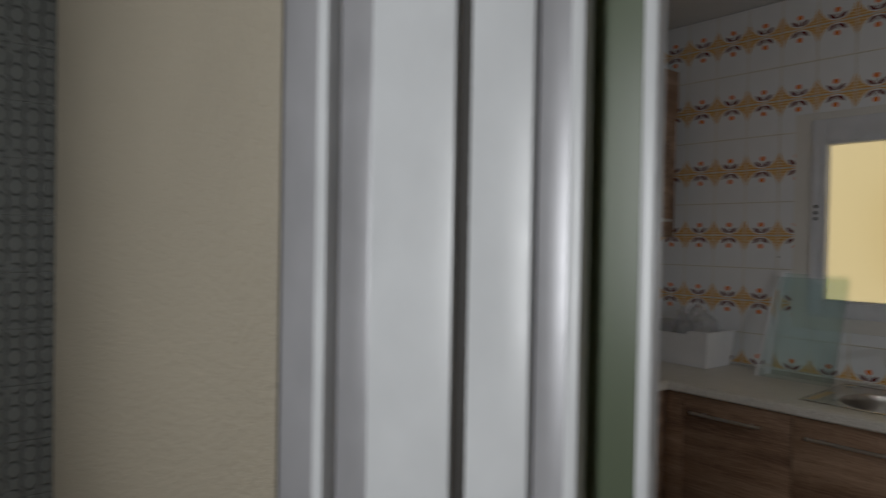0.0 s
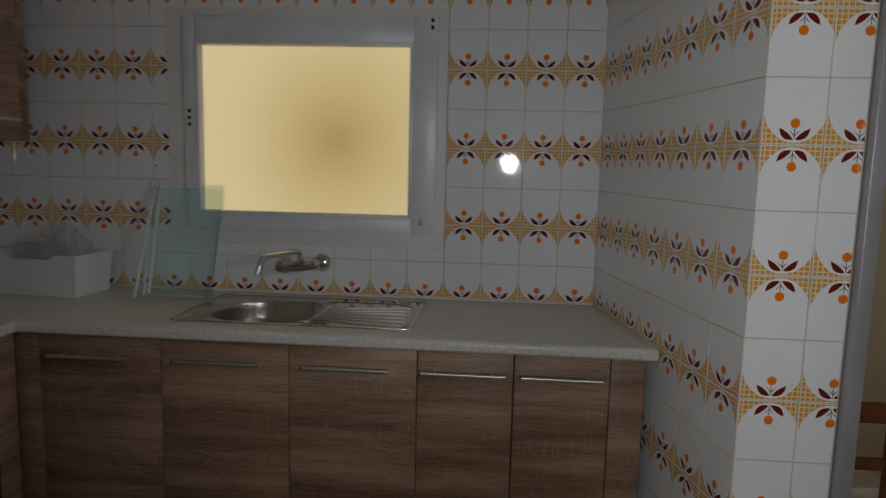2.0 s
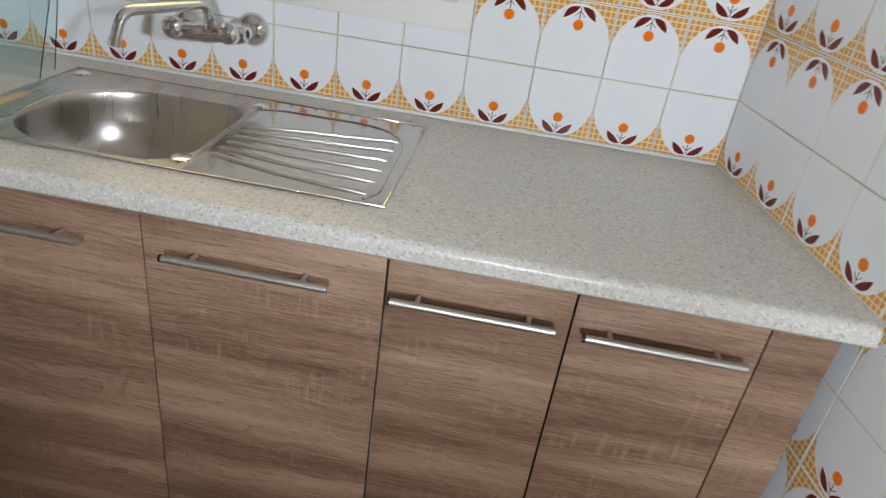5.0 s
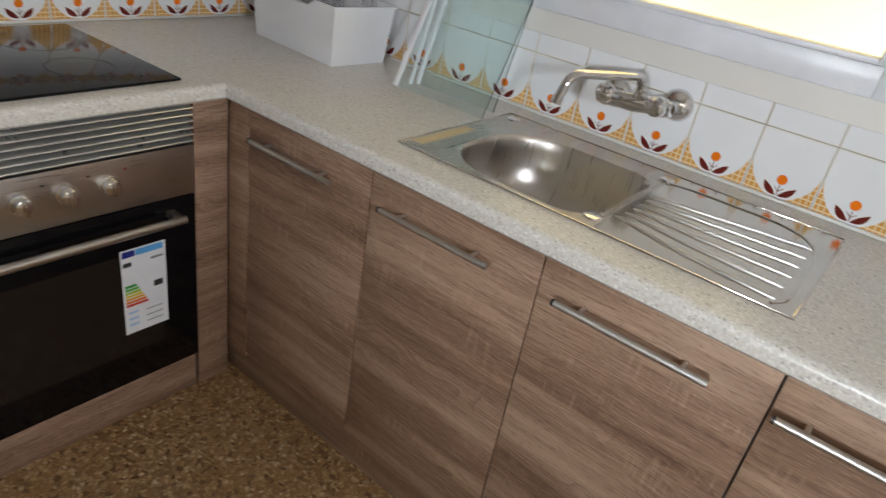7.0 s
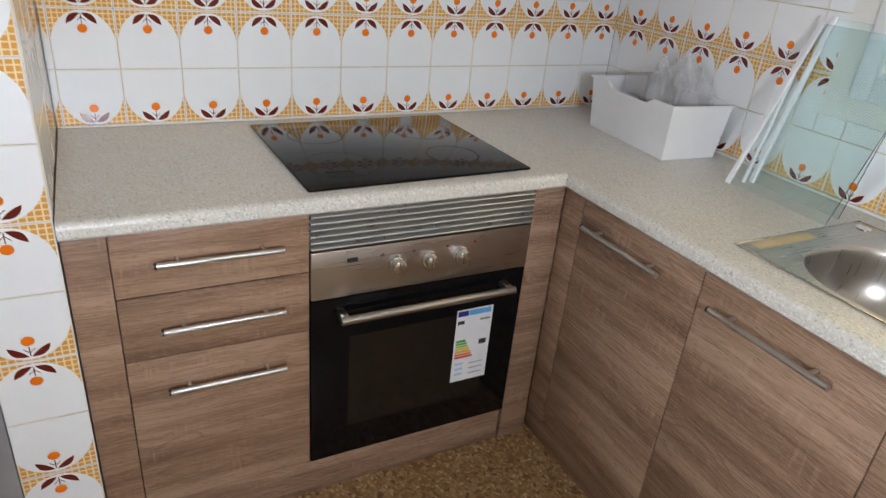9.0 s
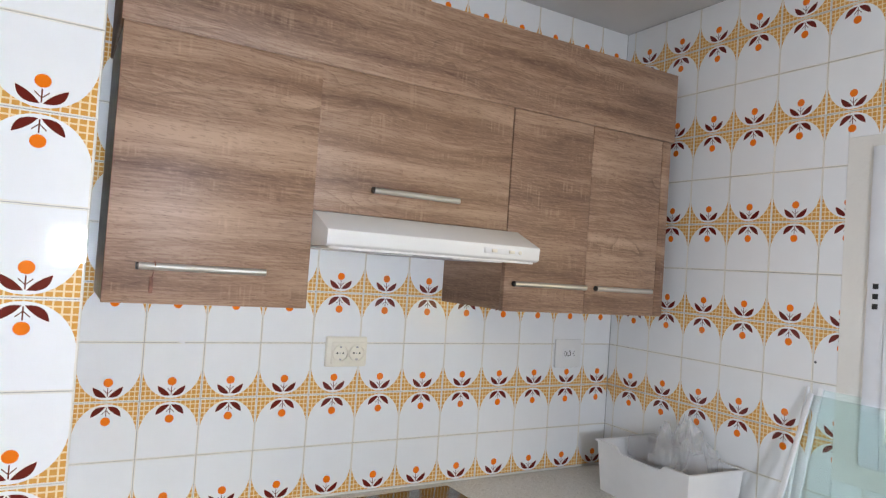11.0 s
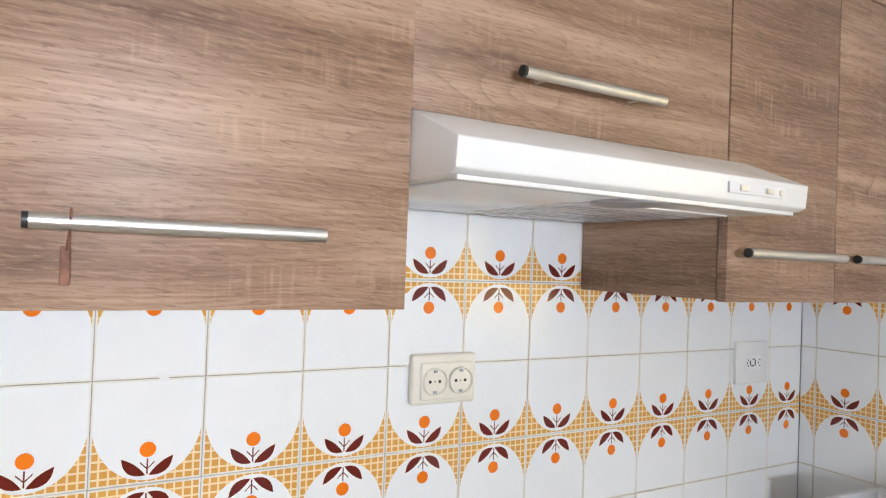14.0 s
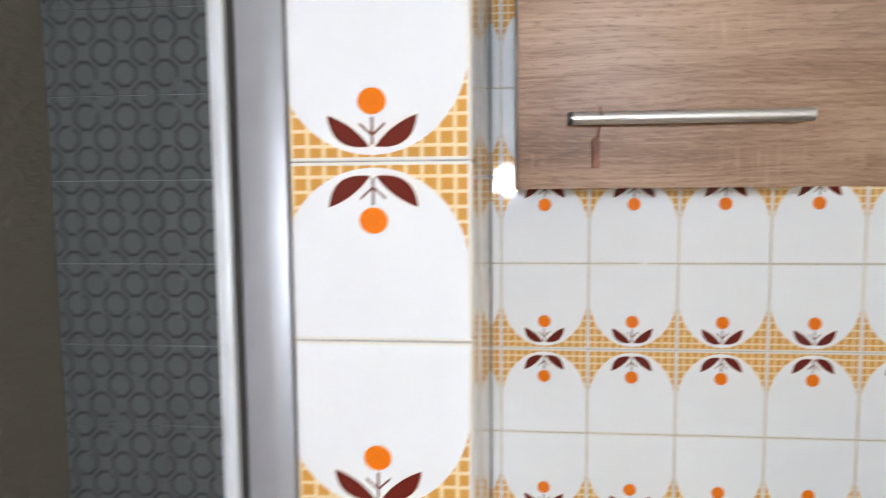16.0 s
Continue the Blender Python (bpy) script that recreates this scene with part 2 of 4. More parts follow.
def relief_material():
    """Dull grey wall tile with an embossed chain of octagons."""
    n = Nodes("relief_tile")
    u, v, _, p = n.xyz("UV")
    def cell(du, dv):
        fu = n.m("ABSOLUTE", n.m("SUBTRACT", n.m("FRACT", n.m("ADD", n.m("MULTIPLY", u, 2.0), du)), 0.5))
        fv = n.m("ABSOLUTE", n.m("SUBTRACT", n.m("FRACT", n.m("ADD", n.m("MULTIPLY", v, 2.0), dv)), 0.5))
        return n.m("MAXIMUM", n.m("MAXIMUM", fu, fv), n.m("MULTIPLY", n.m("ADD", fu, fv), 0.72)), fv
    d1, f1 = cell(0.0, 0.0)
    d2, f2 = cell(0.5, 0.5)
    d = n.m("MINIMUM", d1, d2)
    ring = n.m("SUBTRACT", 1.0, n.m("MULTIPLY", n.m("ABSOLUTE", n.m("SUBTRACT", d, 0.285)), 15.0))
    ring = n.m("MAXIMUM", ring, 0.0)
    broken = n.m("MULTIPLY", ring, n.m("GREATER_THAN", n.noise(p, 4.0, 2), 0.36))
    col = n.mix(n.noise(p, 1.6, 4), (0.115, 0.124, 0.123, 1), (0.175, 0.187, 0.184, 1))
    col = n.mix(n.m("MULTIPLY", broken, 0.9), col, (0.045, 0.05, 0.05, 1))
    n.set(colour=col, rough=0.55, spec=0.3)
    n.bump(n.m("ADD", n.m("MULTIPLY", ring, -1.0), n.m("MULTIPLY", n.noise(p, 12.0, 3), 0.2)), 0.7, 0.003)
    return n.mat


def plaster_material(name, colour, lumps, strength):
    n = Nodes(name)
    x, y, z, p = n.xyz()
    stain = n.noise(p, 1.7, 5)
    n.set(colour=n.ramp(stain, (0.3, tuple(c * 0.88 for c in colour)), (0.7, colour)), rough=0.45)
    n.bump(n.m("ADD", n.noise(p, lumps, 3), n.m("MULTIPLY", n.noise(p, lumps * 5, 2), 0.2)), strength, 0.006)
    return n.mat


def glass_material(name, tint, rough=0.02, murk=0.0):
    n = Nodes(name)
    n.set(colour=tint, trans=1.0 - murk, ior=1.45, rough=rough)
    return n.mat


TILE = tile_material()
RELIEF = relief_material()
WOOD = wood_material("sawn_oak", (0.135, 0.073, 0.045), (0.285, 0.175, 0.114), (0.475, 0.325, 0.225))
CARCASS = plain("white_board", (0.74, 0.74, 0.72), 0.4)
COUNTER = speckle_material("speckled_laminate", ((0.0, (0.16, 0.15, 0.135)), (0.10, (0.36, 0.34, 0.305)), (0.20, (0.60, 0.575, 0.52)), (0.72, (0.70, 0.675, 0.61)), (1.0, (0.90, 0.90, 0.89))), 270.0, 0.30)
TERRAZZO = terrazzo_material()
STEEL = steel_material("brushed_steel", (0.60, 0.57, 0.53), 0.30)
SINK = steel_material("sink_steel", (0.55, 0.52, 0.475), 0.29, (300.0, 4.0, 4.0))
POLISHED = steel_material("polished_sink_steel", (0.62, 0.59, 0.54), 0.13, (120.0, 4.0, 4.0))
CHROME = steel_material("chrome", (0.80, 0.80, 0.80), 0.10, (5.0, 5.0, 5.0))
NICKEL = steel_material("satin_nickel", (0.70, 0.69, 0.66), 0.42, (30.0, 30.0, 30.0))
ALU = plain("white_aluminium", (0.62, 0.64, 0.66), 0.34, 0.0, 0.04, 9)
GREY_ALU = plain("grey_aluminium", (0.36, 0.36, 0.38), 0.38, 0.25, 0.05, 9)
BLACK_GLASS = plain("black_glass", (0.004, 0.004, 0.005), 0.09, 0.0, 0.1, 3, spec=0.22)
SLAT = plain("silver_slat", (0.66, 0.66, 0.64), 0.30, 0.75, 0.05, 9)
OVEN_WINDOW = plain("oven_window", (0.013, 0.011, 0.009), 0.10, 0.0, 0.1, 3)
BLACK = plain("black_plastic", (0.02, 0.02, 0.02), 0.45)
# Near-black for prints and strips; also stands for shade in gaps.
DARK_GAP = plain("dark_matte", (0.03, 0.027, 0.024), 0.7)
WHITE = plain("white_enamel", (0.80, 0.80, 0.79), 0.24, 0, 0.02, 4)
GLOSS_WHITE = plain("glossy_white_enamel", (0.80, 0.80, 0.79), 0.13, 0, 0.02, 4)
WHITE_PLASTIC = plain("white_plastic", (0.78, 0.78, 0.79), 0.35, 0, 0.04, 6)
IVORY = plain("ivory_plastic", (0.79, 0.75, 0.65), 0.36, 0, 0.04, 12)
GROUT = plain("grey_grout", (0.38, 0.38, 0.38), 0.8, 0, 0.2, 25, 0.2)
CEILING = plaster_material("ceiling_paint", (0.74, 0.74, 0.73), 16.0, 0.12)
CREAM = plaster_material("cream_plaster", (0.66, 0.55, 0.38), 60.0, 0.15)
GOTELE = plaster_material("lumpy_plaster", (0.36, 0.32, 0.25), 75.0, 0.9)
MORTAR = plaster_material("patched_mortar", (0.80, 0.78, 0.73), 32.0, 0.55)
PAINTED = plain("white_window_paint", (0.74, 0.75, 0.78), 0.32, 0, 0.05, 7)
CHAIR_WOOD = plain("brown_chair_wood", (0.17, 0.065, 0.022), 0.35, 0, 0.25, 10, 0.1)
CLOTH = plain("pale_seat_cloth", (0.60, 0.52, 0.40), 0.8, 0, 0.1, 20, 0.2)
CLEAR = glass_material("clear_glass", (0.80, 0.875, 0.855))
GREEN_GLASS = glass_material("green_door_glass", (0.16, 0.20, 0.13), 0.28, 0.55)


def film_material():
    """Thin clear plastic: mostly see-through, with a glossy skin."""
    n = Nodes("clear_film")
    clear = n.tree.nodes.new("ShaderNodeBsdfTransparent")
    clear.inputs[0].default_value = (0.93, 0.93, 0.93, 1)
    n.set(colour=(0.75, 0.75, 0.76), rough=0.12)
    mixer = n.tree.nodes.new("ShaderNodeMixShader")
    mixer.inputs[0].default_value = 0.30
    n.link(clear.outputs[0], mixer.inputs[1])
    n.link(n.bsdf.outputs[0], mixer.inputs[2])
    n.link(mixer.outputs[0], n.out.inputs[0])
    return n.mat


PLASTIC_FILM = film_material()
RED = plain("red_mark", (0.28, 0.02, 0.015), 0.3)
CORK = plain("brown_tag", (0.25, 0.115, 0.075), 0.7, 0, 0.25, 60)
PAPER = plain("white_paper", (0.82, 0.83, 0.84), 0.5, 0, 0.03, 20)


def ink(name, colour):
    return plain(name, colour, 0.5, 0, 0.05, 20)


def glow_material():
    """Glowing cream shaft wall behind the window; light and dimmer spot are painted in."""
    n = Nodes("shaft_glow")
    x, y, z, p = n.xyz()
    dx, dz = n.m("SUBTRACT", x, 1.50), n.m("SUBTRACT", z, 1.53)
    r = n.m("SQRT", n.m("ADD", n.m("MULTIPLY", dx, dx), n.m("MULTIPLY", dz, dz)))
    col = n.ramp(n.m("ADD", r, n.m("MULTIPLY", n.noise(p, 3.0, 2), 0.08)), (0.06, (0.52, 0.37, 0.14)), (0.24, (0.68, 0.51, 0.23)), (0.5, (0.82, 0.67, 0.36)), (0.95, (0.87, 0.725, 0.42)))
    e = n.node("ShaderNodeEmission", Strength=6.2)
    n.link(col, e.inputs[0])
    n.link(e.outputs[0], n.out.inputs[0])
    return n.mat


GLOW = glow_material()

# ---- mesh helpers ----


def mesh_of(bm, name, mat, smooth=False):
    bmesh.ops.recalc_face_normals(bm, faces=bm.faces)
    me = bpy.data.meshes.new(name)
    bm.to_mesh(me)
    bm.free()
    me.materials.append(mat)
    if smooth:
        for f in me.polygons:
            f.use_smooth = True
        me.set_sharp_from_angle(angle=radians(35))
    return me


def part(name, bm, mat, parent=None, label="", smooth=True):
    ob = new(name, mesh_of(bm, name, mat, smooth))
    if parent is not None:
        bpy.context.view_layer.update()
        ob.parent = parent
        ob.matrix_parent_inverse = parent.matrix_world.inverted()
    return tagged(ob, label)


def thing(name, at, label, category, group="", kind=""):
    ob = new(name)
    ob.location = at
    ob.empty_display_size = 0.05
    bpy.context.view_layer.update()
    return tagged(ob, label, category, group, kind)


def box(x0, x1, y0, y1, z0, z1, bevel=0.0, bm=None, segments=2):
    bm = bm or bmesh.new()
    m = Matrix.LocRotScale(((x0 + x1) / 2, (y0 + y1) / 2, (z0 + z1) / 2), None, (abs(x1 - x0), abs(y1 - y0), abs(z1 - z0)))
    r = bmesh.ops.create_cube(bm, size=1.0, matrix=m)
    if bevel:
        es = list({e for v in r["verts"] for e in v.link_edges})
        bmesh.ops.bevel(bm, geom=es, offset=bevel, segments=segments, profile=0.5, affect="EDGES")
    return bm


def prism(points, axis, a, b, bm=None, bevel=0.0):
    """A polygon in the other two axes, drawn out along axis from a to b."""
    bm = bm or bmesh.new()
    def at(p, d):
        return {"x": (d, p[0], p[1]), "y": (p[0], d, p[1]), "z": (p[0], p[1], d)}[axis]
    lo = [bm.verts.new(at(p, a)) for p in points]
    hi = [bm.verts.new(at(p, b)) for p in points]
    fs = [bm.faces.new(lo), bm.faces.new(hi)]
    for i in range(len(points)):
        j = (i + 1) % len(points)
        fs.append(bm.faces.new((lo[i], lo[j], hi[j], hi[i])))
    if bevel:
        es = list({e for f in fs for e in f.edges})
        bmesh.ops.bevel(bm, geom=es, offset=bevel, segments=2, profile=0.5, affect="EDGES")
    return bm


def tube(points, radius, bm=None, sides=14, cap=True):
    """A round bar through the points."""
    bm = bm or bmesh.new()
    pts = [Vector(p) for p in points]
    rings = []
    for i, p in enumerate(pts):
        t = (pts[min(i + 1, len(pts) - 1)] - pts[max(i - 1, 0)]).normalized()
        side = t.cross(Vector((0, 0, 1)) if abs(t.z) < 0.95 else Vector((1, 0, 0))).normalized()
        up = side.cross(t)
        r = radius[i] if isinstance(radius, (list, tuple)) else radius
        rings.append([bm.verts.new(p + (side * math.cos(k * math.tau / sides) + up * math.sin(k * math.tau / sides)) * r) for k in range(sides)])
    for a, b in zip(rings, rings[1:]):
        for k in range(sides):
            bm.faces.new((a[k], a[(k + 1) % sides], b[(k + 1) % sides], b[k]))
    if cap:
        bm.faces.new(rings[0]), bm.faces.new(rings[-1])
    return bm


def lathe_x(profile, y, z, sides=28):
    """A profile of (x, radius) turned about the line through (y, z) along x."""
    bm = bmesh.new()
    rings = [[bm.verts.new((x, y + r * math.cos(k * math.tau / sides), z + r * math.sin(k * math.tau / sides))) for k in range(sides)] for x, r in profile]
    for a, b in zip(rings, rings[1:]):
        for k in range(sides):
            bm.faces.new((a[k], a[(k + 1) % sides], b[(k + 1) % sides], b[k]))
    return bm


def lathe_z(profile, x, y, sides=28):
    """A profile of (radius, z) turned about the upright through (x, y)."""
    bm = bmesh.new()
    rings = [[bm.verts.new((x + r * math.cos(k * math.tau / sides), y + r * math.sin(k * math.tau / sides), z)) for k in range(sides)] for r, z in profile]
    for a, b in zip(rings, rings[1:]):
        for k in range(sides):
            bm.faces.new((a[k], a[(k + 1) % sides], b[(k + 1) % sides], b[k]))
    return bm


def arc(points, steps=6):
    """Rounds the inner corners of a path of points."""
    pts = [Vector(p) for p in points]
    out = [pts[0]]
    for a, b, c in zip(pts, pts[1:], pts[2:]):
        r = min((a - b).length, (c - b).length) * 0.45
        p, q = b + (a - b).normalized() * r, b + (c - b).normalized() * r
        for i in range(steps + 1):
            t = i / steps
            out.append(p * (1 - t) ** 2 + b * 2 * t * (1 - t) + q * t * t)
    return out + [pts[-1]]


# ---- the setting ----
YB = 0.13            # sink wall
CEIL = 2.545
COLS = [0.0] + [0.04 + 0.1485 * i for i in range(18)]
XR = COLS[-1]        # its right end
SX, SY = 2.757, -0.90    # outer corner of the tiled return
PX, PY0, PY1 = 0.610, -1.820, -1.668    # tiled pier
W0, W1, V0, V1 = 0.850, 1.968, 1.10, 2.025   # window with its mortar


def structure(name, bm, mat, label, category="wall"):
    return tagged(part(name, bm, mat), label, category, "", "structure")


structure("floor", box(-0.6, 4.6, -4.4, 1.0, -0.08, 0), TERRAZZO, "brown terrazzo floor with ochre and cream marble chips", "floor")
structure("ceiling", box(-0.6, 4.6, -4.4, 1.0, CEIL, CEIL + 0.1), CEILING, "white painted plaster ceiling", "ceiling")

wall_left = structure("wall_left", box(-0.12, -0.004, PY0, YB + 0.15, 0, CEIL), GROUT, "kitchen wall of white tiles with orange flowers and ochre corners")
bm = bmesh.new()
for x0, x1, z0, z1 in ((0, W0 + 0.02, 0, CEIL), (W1 - 0.02, XR + 0.14, 0, CEIL), (W0 + 0.02, W1 - 0.02, 0, V0 + 0.02), (W0 + 0.02, W1 - 0.02, V1 - 0.02, CEIL)):
    box(x0, x1, YB + 0.004, YB + 0.15, z0, z1, bm=bm)
wall_back = structure("wall_back", bm, GROUT, "white flower-tiled kitchen wall with a window above the sink")
dirx = Vector((SX - XR, SY - YB, 0))
SLEN = dirx.length
dirx.normalize()
norx = Vector((dirx.y, -dirx.x, 0))          # into the kitchen
if norx.x > 0:
    norx = -norx
c0, c1 = Vector((XR, YB, 0)) - norx * 0.004, Vector((SX, SY, 0)) - norx * 0.004
wall_right = structure("wall_right", prism([(c0.x, c0.y + 0.02), (c1.x, c1.y + 0.004), (2.985, SY + 0.004), (2.985, YB + 0.02)], "z", 0, CEIL), GROUT,
                       "slightly skewed flower-tiled return wall beside the worktop")
wall_pier = structure("wall_pier", box(-0.12, PX - 0.004, PY0, PY1 - 0.004, 0, CEIL), GROUT, "narrow flower-tiled pier at the end of the worktop")

# side room behind the pier and hall with the door
wall_relief = structure("wall_relief", box(-0.12, 0.016, -3.2, PY0 - 0.001, 0, CEIL), GROUT, "dim wall of grey embossed octagon tiles")
structure("wall_hall", box(0.022, 1.364, -2.56, -2.46, 0, CEIL), GOTELE, "beige lumpy plaster wall beside the door")
structure("wall_hall_side", box(-0.6, -0.5, -4.4, -3.2, 0, CEIL), GOTELE, "beige lumpy plaster wall of the hall")
structure("wall_hall_end", box(-0.6, 4.6, -4.5, -4.4, 0, CEIL), GOTELE, "beige plaster wall at the end of the hall")
structure("wall_hall_return", box(-0.6, 0.0, -3.3, -3.2, 0, CEIL), GOTELE, "beige plaster return in the hall")
structure("wall_living_back", box(2.985, 4.6, 0.62, 0.72, 0, CEIL), CREAM, "cream painted wall of the living room")
structure("wall_living_side", box(4.5, 4.6, -4.4, 0.72, 0, CEIL), CREAM, "cream painted side wall of the living room")
structure("wall_behind_right", box(2.986, 3.005, -0.895, 0.62, 0, CEIL), CREAM, "cream painted back of the tiled wall")
structure("trim_jamb", box(2.987, 3.022, -0.932, -0.896, 0, CEIL, 0.004), GREY_ALU, "grey aluminium edge strip on the tiled corner", "door frame")

# ---- kitchen units ----


def bar_handle(parent, p, q, out, radius=0.0067):
    """A bar handle with two posts; out: the way from the door."""
    p, q, out = Vector(p), Vector(q), Vector(out)
    h = part("handle", tube([p, q], radius, sides=12), NICKEL, parent, "satin nickel bar handle")
    for f in (0.16, 0.84):
        c = p.lerp(q, f)
        part("post", tube([c - out * 0.030, c - out * 0.003], 0.0042, sides=10), NICKEL, h)
    d = (q - p).normalized()
    for c in (p + d * 0.022, q - d * 0.022):
        part("collar", tube([c - d * 0.0012, c + d * 0.0012], radius * 1.06, sides=12), NICKEL, h)
    part("end_cap", tube([p - d * 0.005, p + d * 0.0005], radius * 0.99, sides=12), BLACK, h, "black plastic end cap")
    return h


def base_unit(x0, x1, handle, label):
    t = thing("base_cabinet", ((x0 + x1) / 2, -0.15, 0), label, "cabinet", "base cabinets under the worktop")
    part("body", box(x0 + 0.001, x1 - 0.001, -0.442, YB - 0.01, 0.12, 0.735), CARCASS, t, smooth=False)
    d = part("door", box(x0 + 0.001, x1 - 0.001, -0.462, -0.444, 0.125, 0.856, 0.0008), WOOD, t, "brown sawn-oak door with level grain")
    if handle:
        bar_handle(d, (handle[0], -0.494, 0.792), (handle[1], -0.494, 0.792), (0, -1, 0))
    return t


FRONT = "brown oak-look base cabinet with a bar handle under the worktop"
for x0, x1, h in ((0.685, 1.099, (0.730, 1.002)), (1.100, 1.524, (1.156, 1.430)), (1.525, 1.937, (1.576, 1.850)), (1.939, 2.240, (1.952, 2.215)), (2.242, 2.537, (2.262, 2.510))):
    base_unit(x0, x1, h, FRONT)


def panel(name, bm, mat, label, category):
    t = part(name, bm, mat)
    return tagged(t, label, category)


panel("filler_panel", box(0.602, 0.683, -0.462, -0.444, 0.10, 0.858, 0.001), WOOD, "narrow oak-look filler in the corner of the cabinets", "filler panel")
panel("filler_panel", box(2.539, 2.640, -0.462, -0.444, 0.0, 0.858, 0.001), WOOD, "narrow oak-look filler against the tiled wall", "filler panel")
panel("plinth", box(0.575, 2.537, -0.440, -0.422, 0.0, 0.118, 0.001), WOOD, "oak-look plinth board on the terrazzo floor", "plinth")
panel("filler_panel", box(0.582, 0.600, -0.558, -0.463, 0.0, 0.858, 0.001), WOOD, "oak-look filler beside the built-in oven", "filler panel")
panel("filler_panel", box(0.582, 0.600, -1.666, -1.586, 0.0, 0.858, 0.001), WOOD, "oak-look filler between drawers and pier", "filler panel")
panel("plinth", box(0.578, 0.596, -1.589, -0.566, 0.0, 0.112, 0.001), WOOD, "oak-look board under oven and drawers", "plinth")

drawers = thing("drawer_cabinet", (0.3, -1.37, 0), "oak-look drawer cabinet with three fronts beside the oven", "cabinet", "base cabinets under the worktop")
part("body", box(0.03, 0.580, -1.583, -1.177, 0.115, 0.858), CARCASS, drawers, smooth=False)
for z0, z1, zh in ((0.706, 0.856, 0.788), (0.546, 0.703, 0.628), (0.116, 0.543, 0.468)):
    f = part("drawer_front", box(0.582, 0.600, -1.584, -1.176, z0, z1, 0.0012), WOOD, drawers)
    bar_handle(f, (0.632, -1.502, zh), (0.632, -1.240, zh), (1, 0, 0))

# ---- worktop ----


def nose(z1=0.90, z0=0.862, d=0.10):
    """Section of a post-formed worktop edge: distance from the front, height."""
    r = 0.016
    pts = [(d, z0), (0.006, z0), (0.0, z0 + 0.006)]
    pts += [(r - r * math.cos(a * math.pi / 12), z1 - r + r * math.sin(a * math.pi / 12)) for a in range(0, 7)]
    return pts + [(d, z1)]


HX0, HX1, HY0, HY1 = 1.160, 1.556, -0.382, -0.022
bm = bmesh.new()
yf = -0.489
prism([(yf + a, b) for a, b in nose()], "x", 0.629, 2.672, bm)
box(0.0, HX0, yf + 0.10, YB - 0.001, 0.862, 0.90, bm=bm)
prism([(HX1, yf + 0.10), (2.660, yf + 0.10), (2.565, YB - 0.001), (HX1, YB - 0.001)], "z", 0.862, 0.90, bm)
box(HX0, HX1, yf + 0.10, HY0, 0.862, 0.90, bm=bm)
box(HX0, HX1, HY1, YB - 0.001, 0.862, 0.90, bm=bm)
worktop = thing("worktop", (0.6, -0.3, 0.862), "grey-beige speckled laminate worktop running round the corner", "worktop")
part("sink_run", bm, COUNTER, worktop)
bm = bmesh.new()
prism([(0.629 - a, b) for a, b in nose()], "y", PY1 + 0.002, yf + 0.006, bm)
box(0.0, 0.529, PY1 + 0.002, yf + 0.10, 0.862, 0.90, bm=bm)
box(0.529, 0.629, yf + 0.006, yf + 0.10, 0.862, 0.90, bm=bm)
part("hob_run", bm, COUNTER, worktop)
panel("upstand_seal", box(0.012, 2.560, YB - 0.012, YB - 0.001, 0.9005, 0.909, 0.003), MORTAR, "grey sealant strip along the worktop", "seal")
panel("upstand_seal", box(0.001, 0.010, PY1 + 0.01, YB - 0.012, 0.9005, 0.907, 0.003), MORTAR, "cream sealant strip along the worktop", "seal")

# ---- hob ----
hob = thing("hob", (0.31, -0.87, 0.90), "black glass hob set into the worktop", "hob")
bm = box(-0.262, 0.262, -0.302, 0.302, 0.0005, 0.007, 0.002)
bmesh.ops.transform(bm, matrix=pose(0.322, -0.880, 0.90, 0, 0, 1.6), verts=bm.verts)
part("glass_top", bm, BLACK_GLASS, hob)
PRINT = ink("hob_print", (0.010, 0.010, 0.011))
for cx, cy, r in ((0.20, -1.04, 0.075), (0.44, -1.05, 0.09), (0.20, -0.72, 0.09), (0.43, -0.73, 0.07)):
    bm = bmesh.new()
    n = 48
    ring = [[bm.verts.new((cx + rr * math.cos(k * math.tau / n), cy + rr * math.sin(k * math.tau / n), 0.9073)) for k in range(n)] for rr in (r, r + 0.0016)]
    for k in range(n):
        bm.faces.new((ring[0][k], ring[0][(k + 1) % n], ring[1][(k + 1) % n], ring[1][k]))
    part("heating_zone", bm, PRINT, hob, "faint printed cooking ring")

# ---- oven ----
oven = thing("oven", (0.3, -0.87, 0.11), "built-in steel and black glass oven with an energy label", "oven")
OY0, OY1 = -1.173, -0.561
part("body", box(0.05, 0.580, OY0 + 0.01, OY1 - 0.01, 0.115, 0.855), BLACK, oven, smooth=False)
# Flat dark sheet takes the place of shade between the slats.
vent = part("vent_grille", box(0.580, 0.587, OY0, OY1, 0.757, 0.857), DARK_GAP, oven, "dark sheet standing for shaded gaps behind steel slats")
for i in range(6):
    z = 0.759 + i * 0.0163
    part("slat", prism([(0.586, z + 0.004), (0.600, z), (0.6035, z + 0.0008), (0.6045, z + 0.0028), (0.6035, z + 0.0048), (0.600, z + 0.0062), (0.586, z + 0.0085)], "y", OY0 + 0.001, OY1 - 0.001), SLAT, vent)
panel_ob = part("control_panel", box(0.581, 0.605, OY0, OY1, 0.626, 0.754, 0.002), STEEL, oven, "brushed steel control panel")
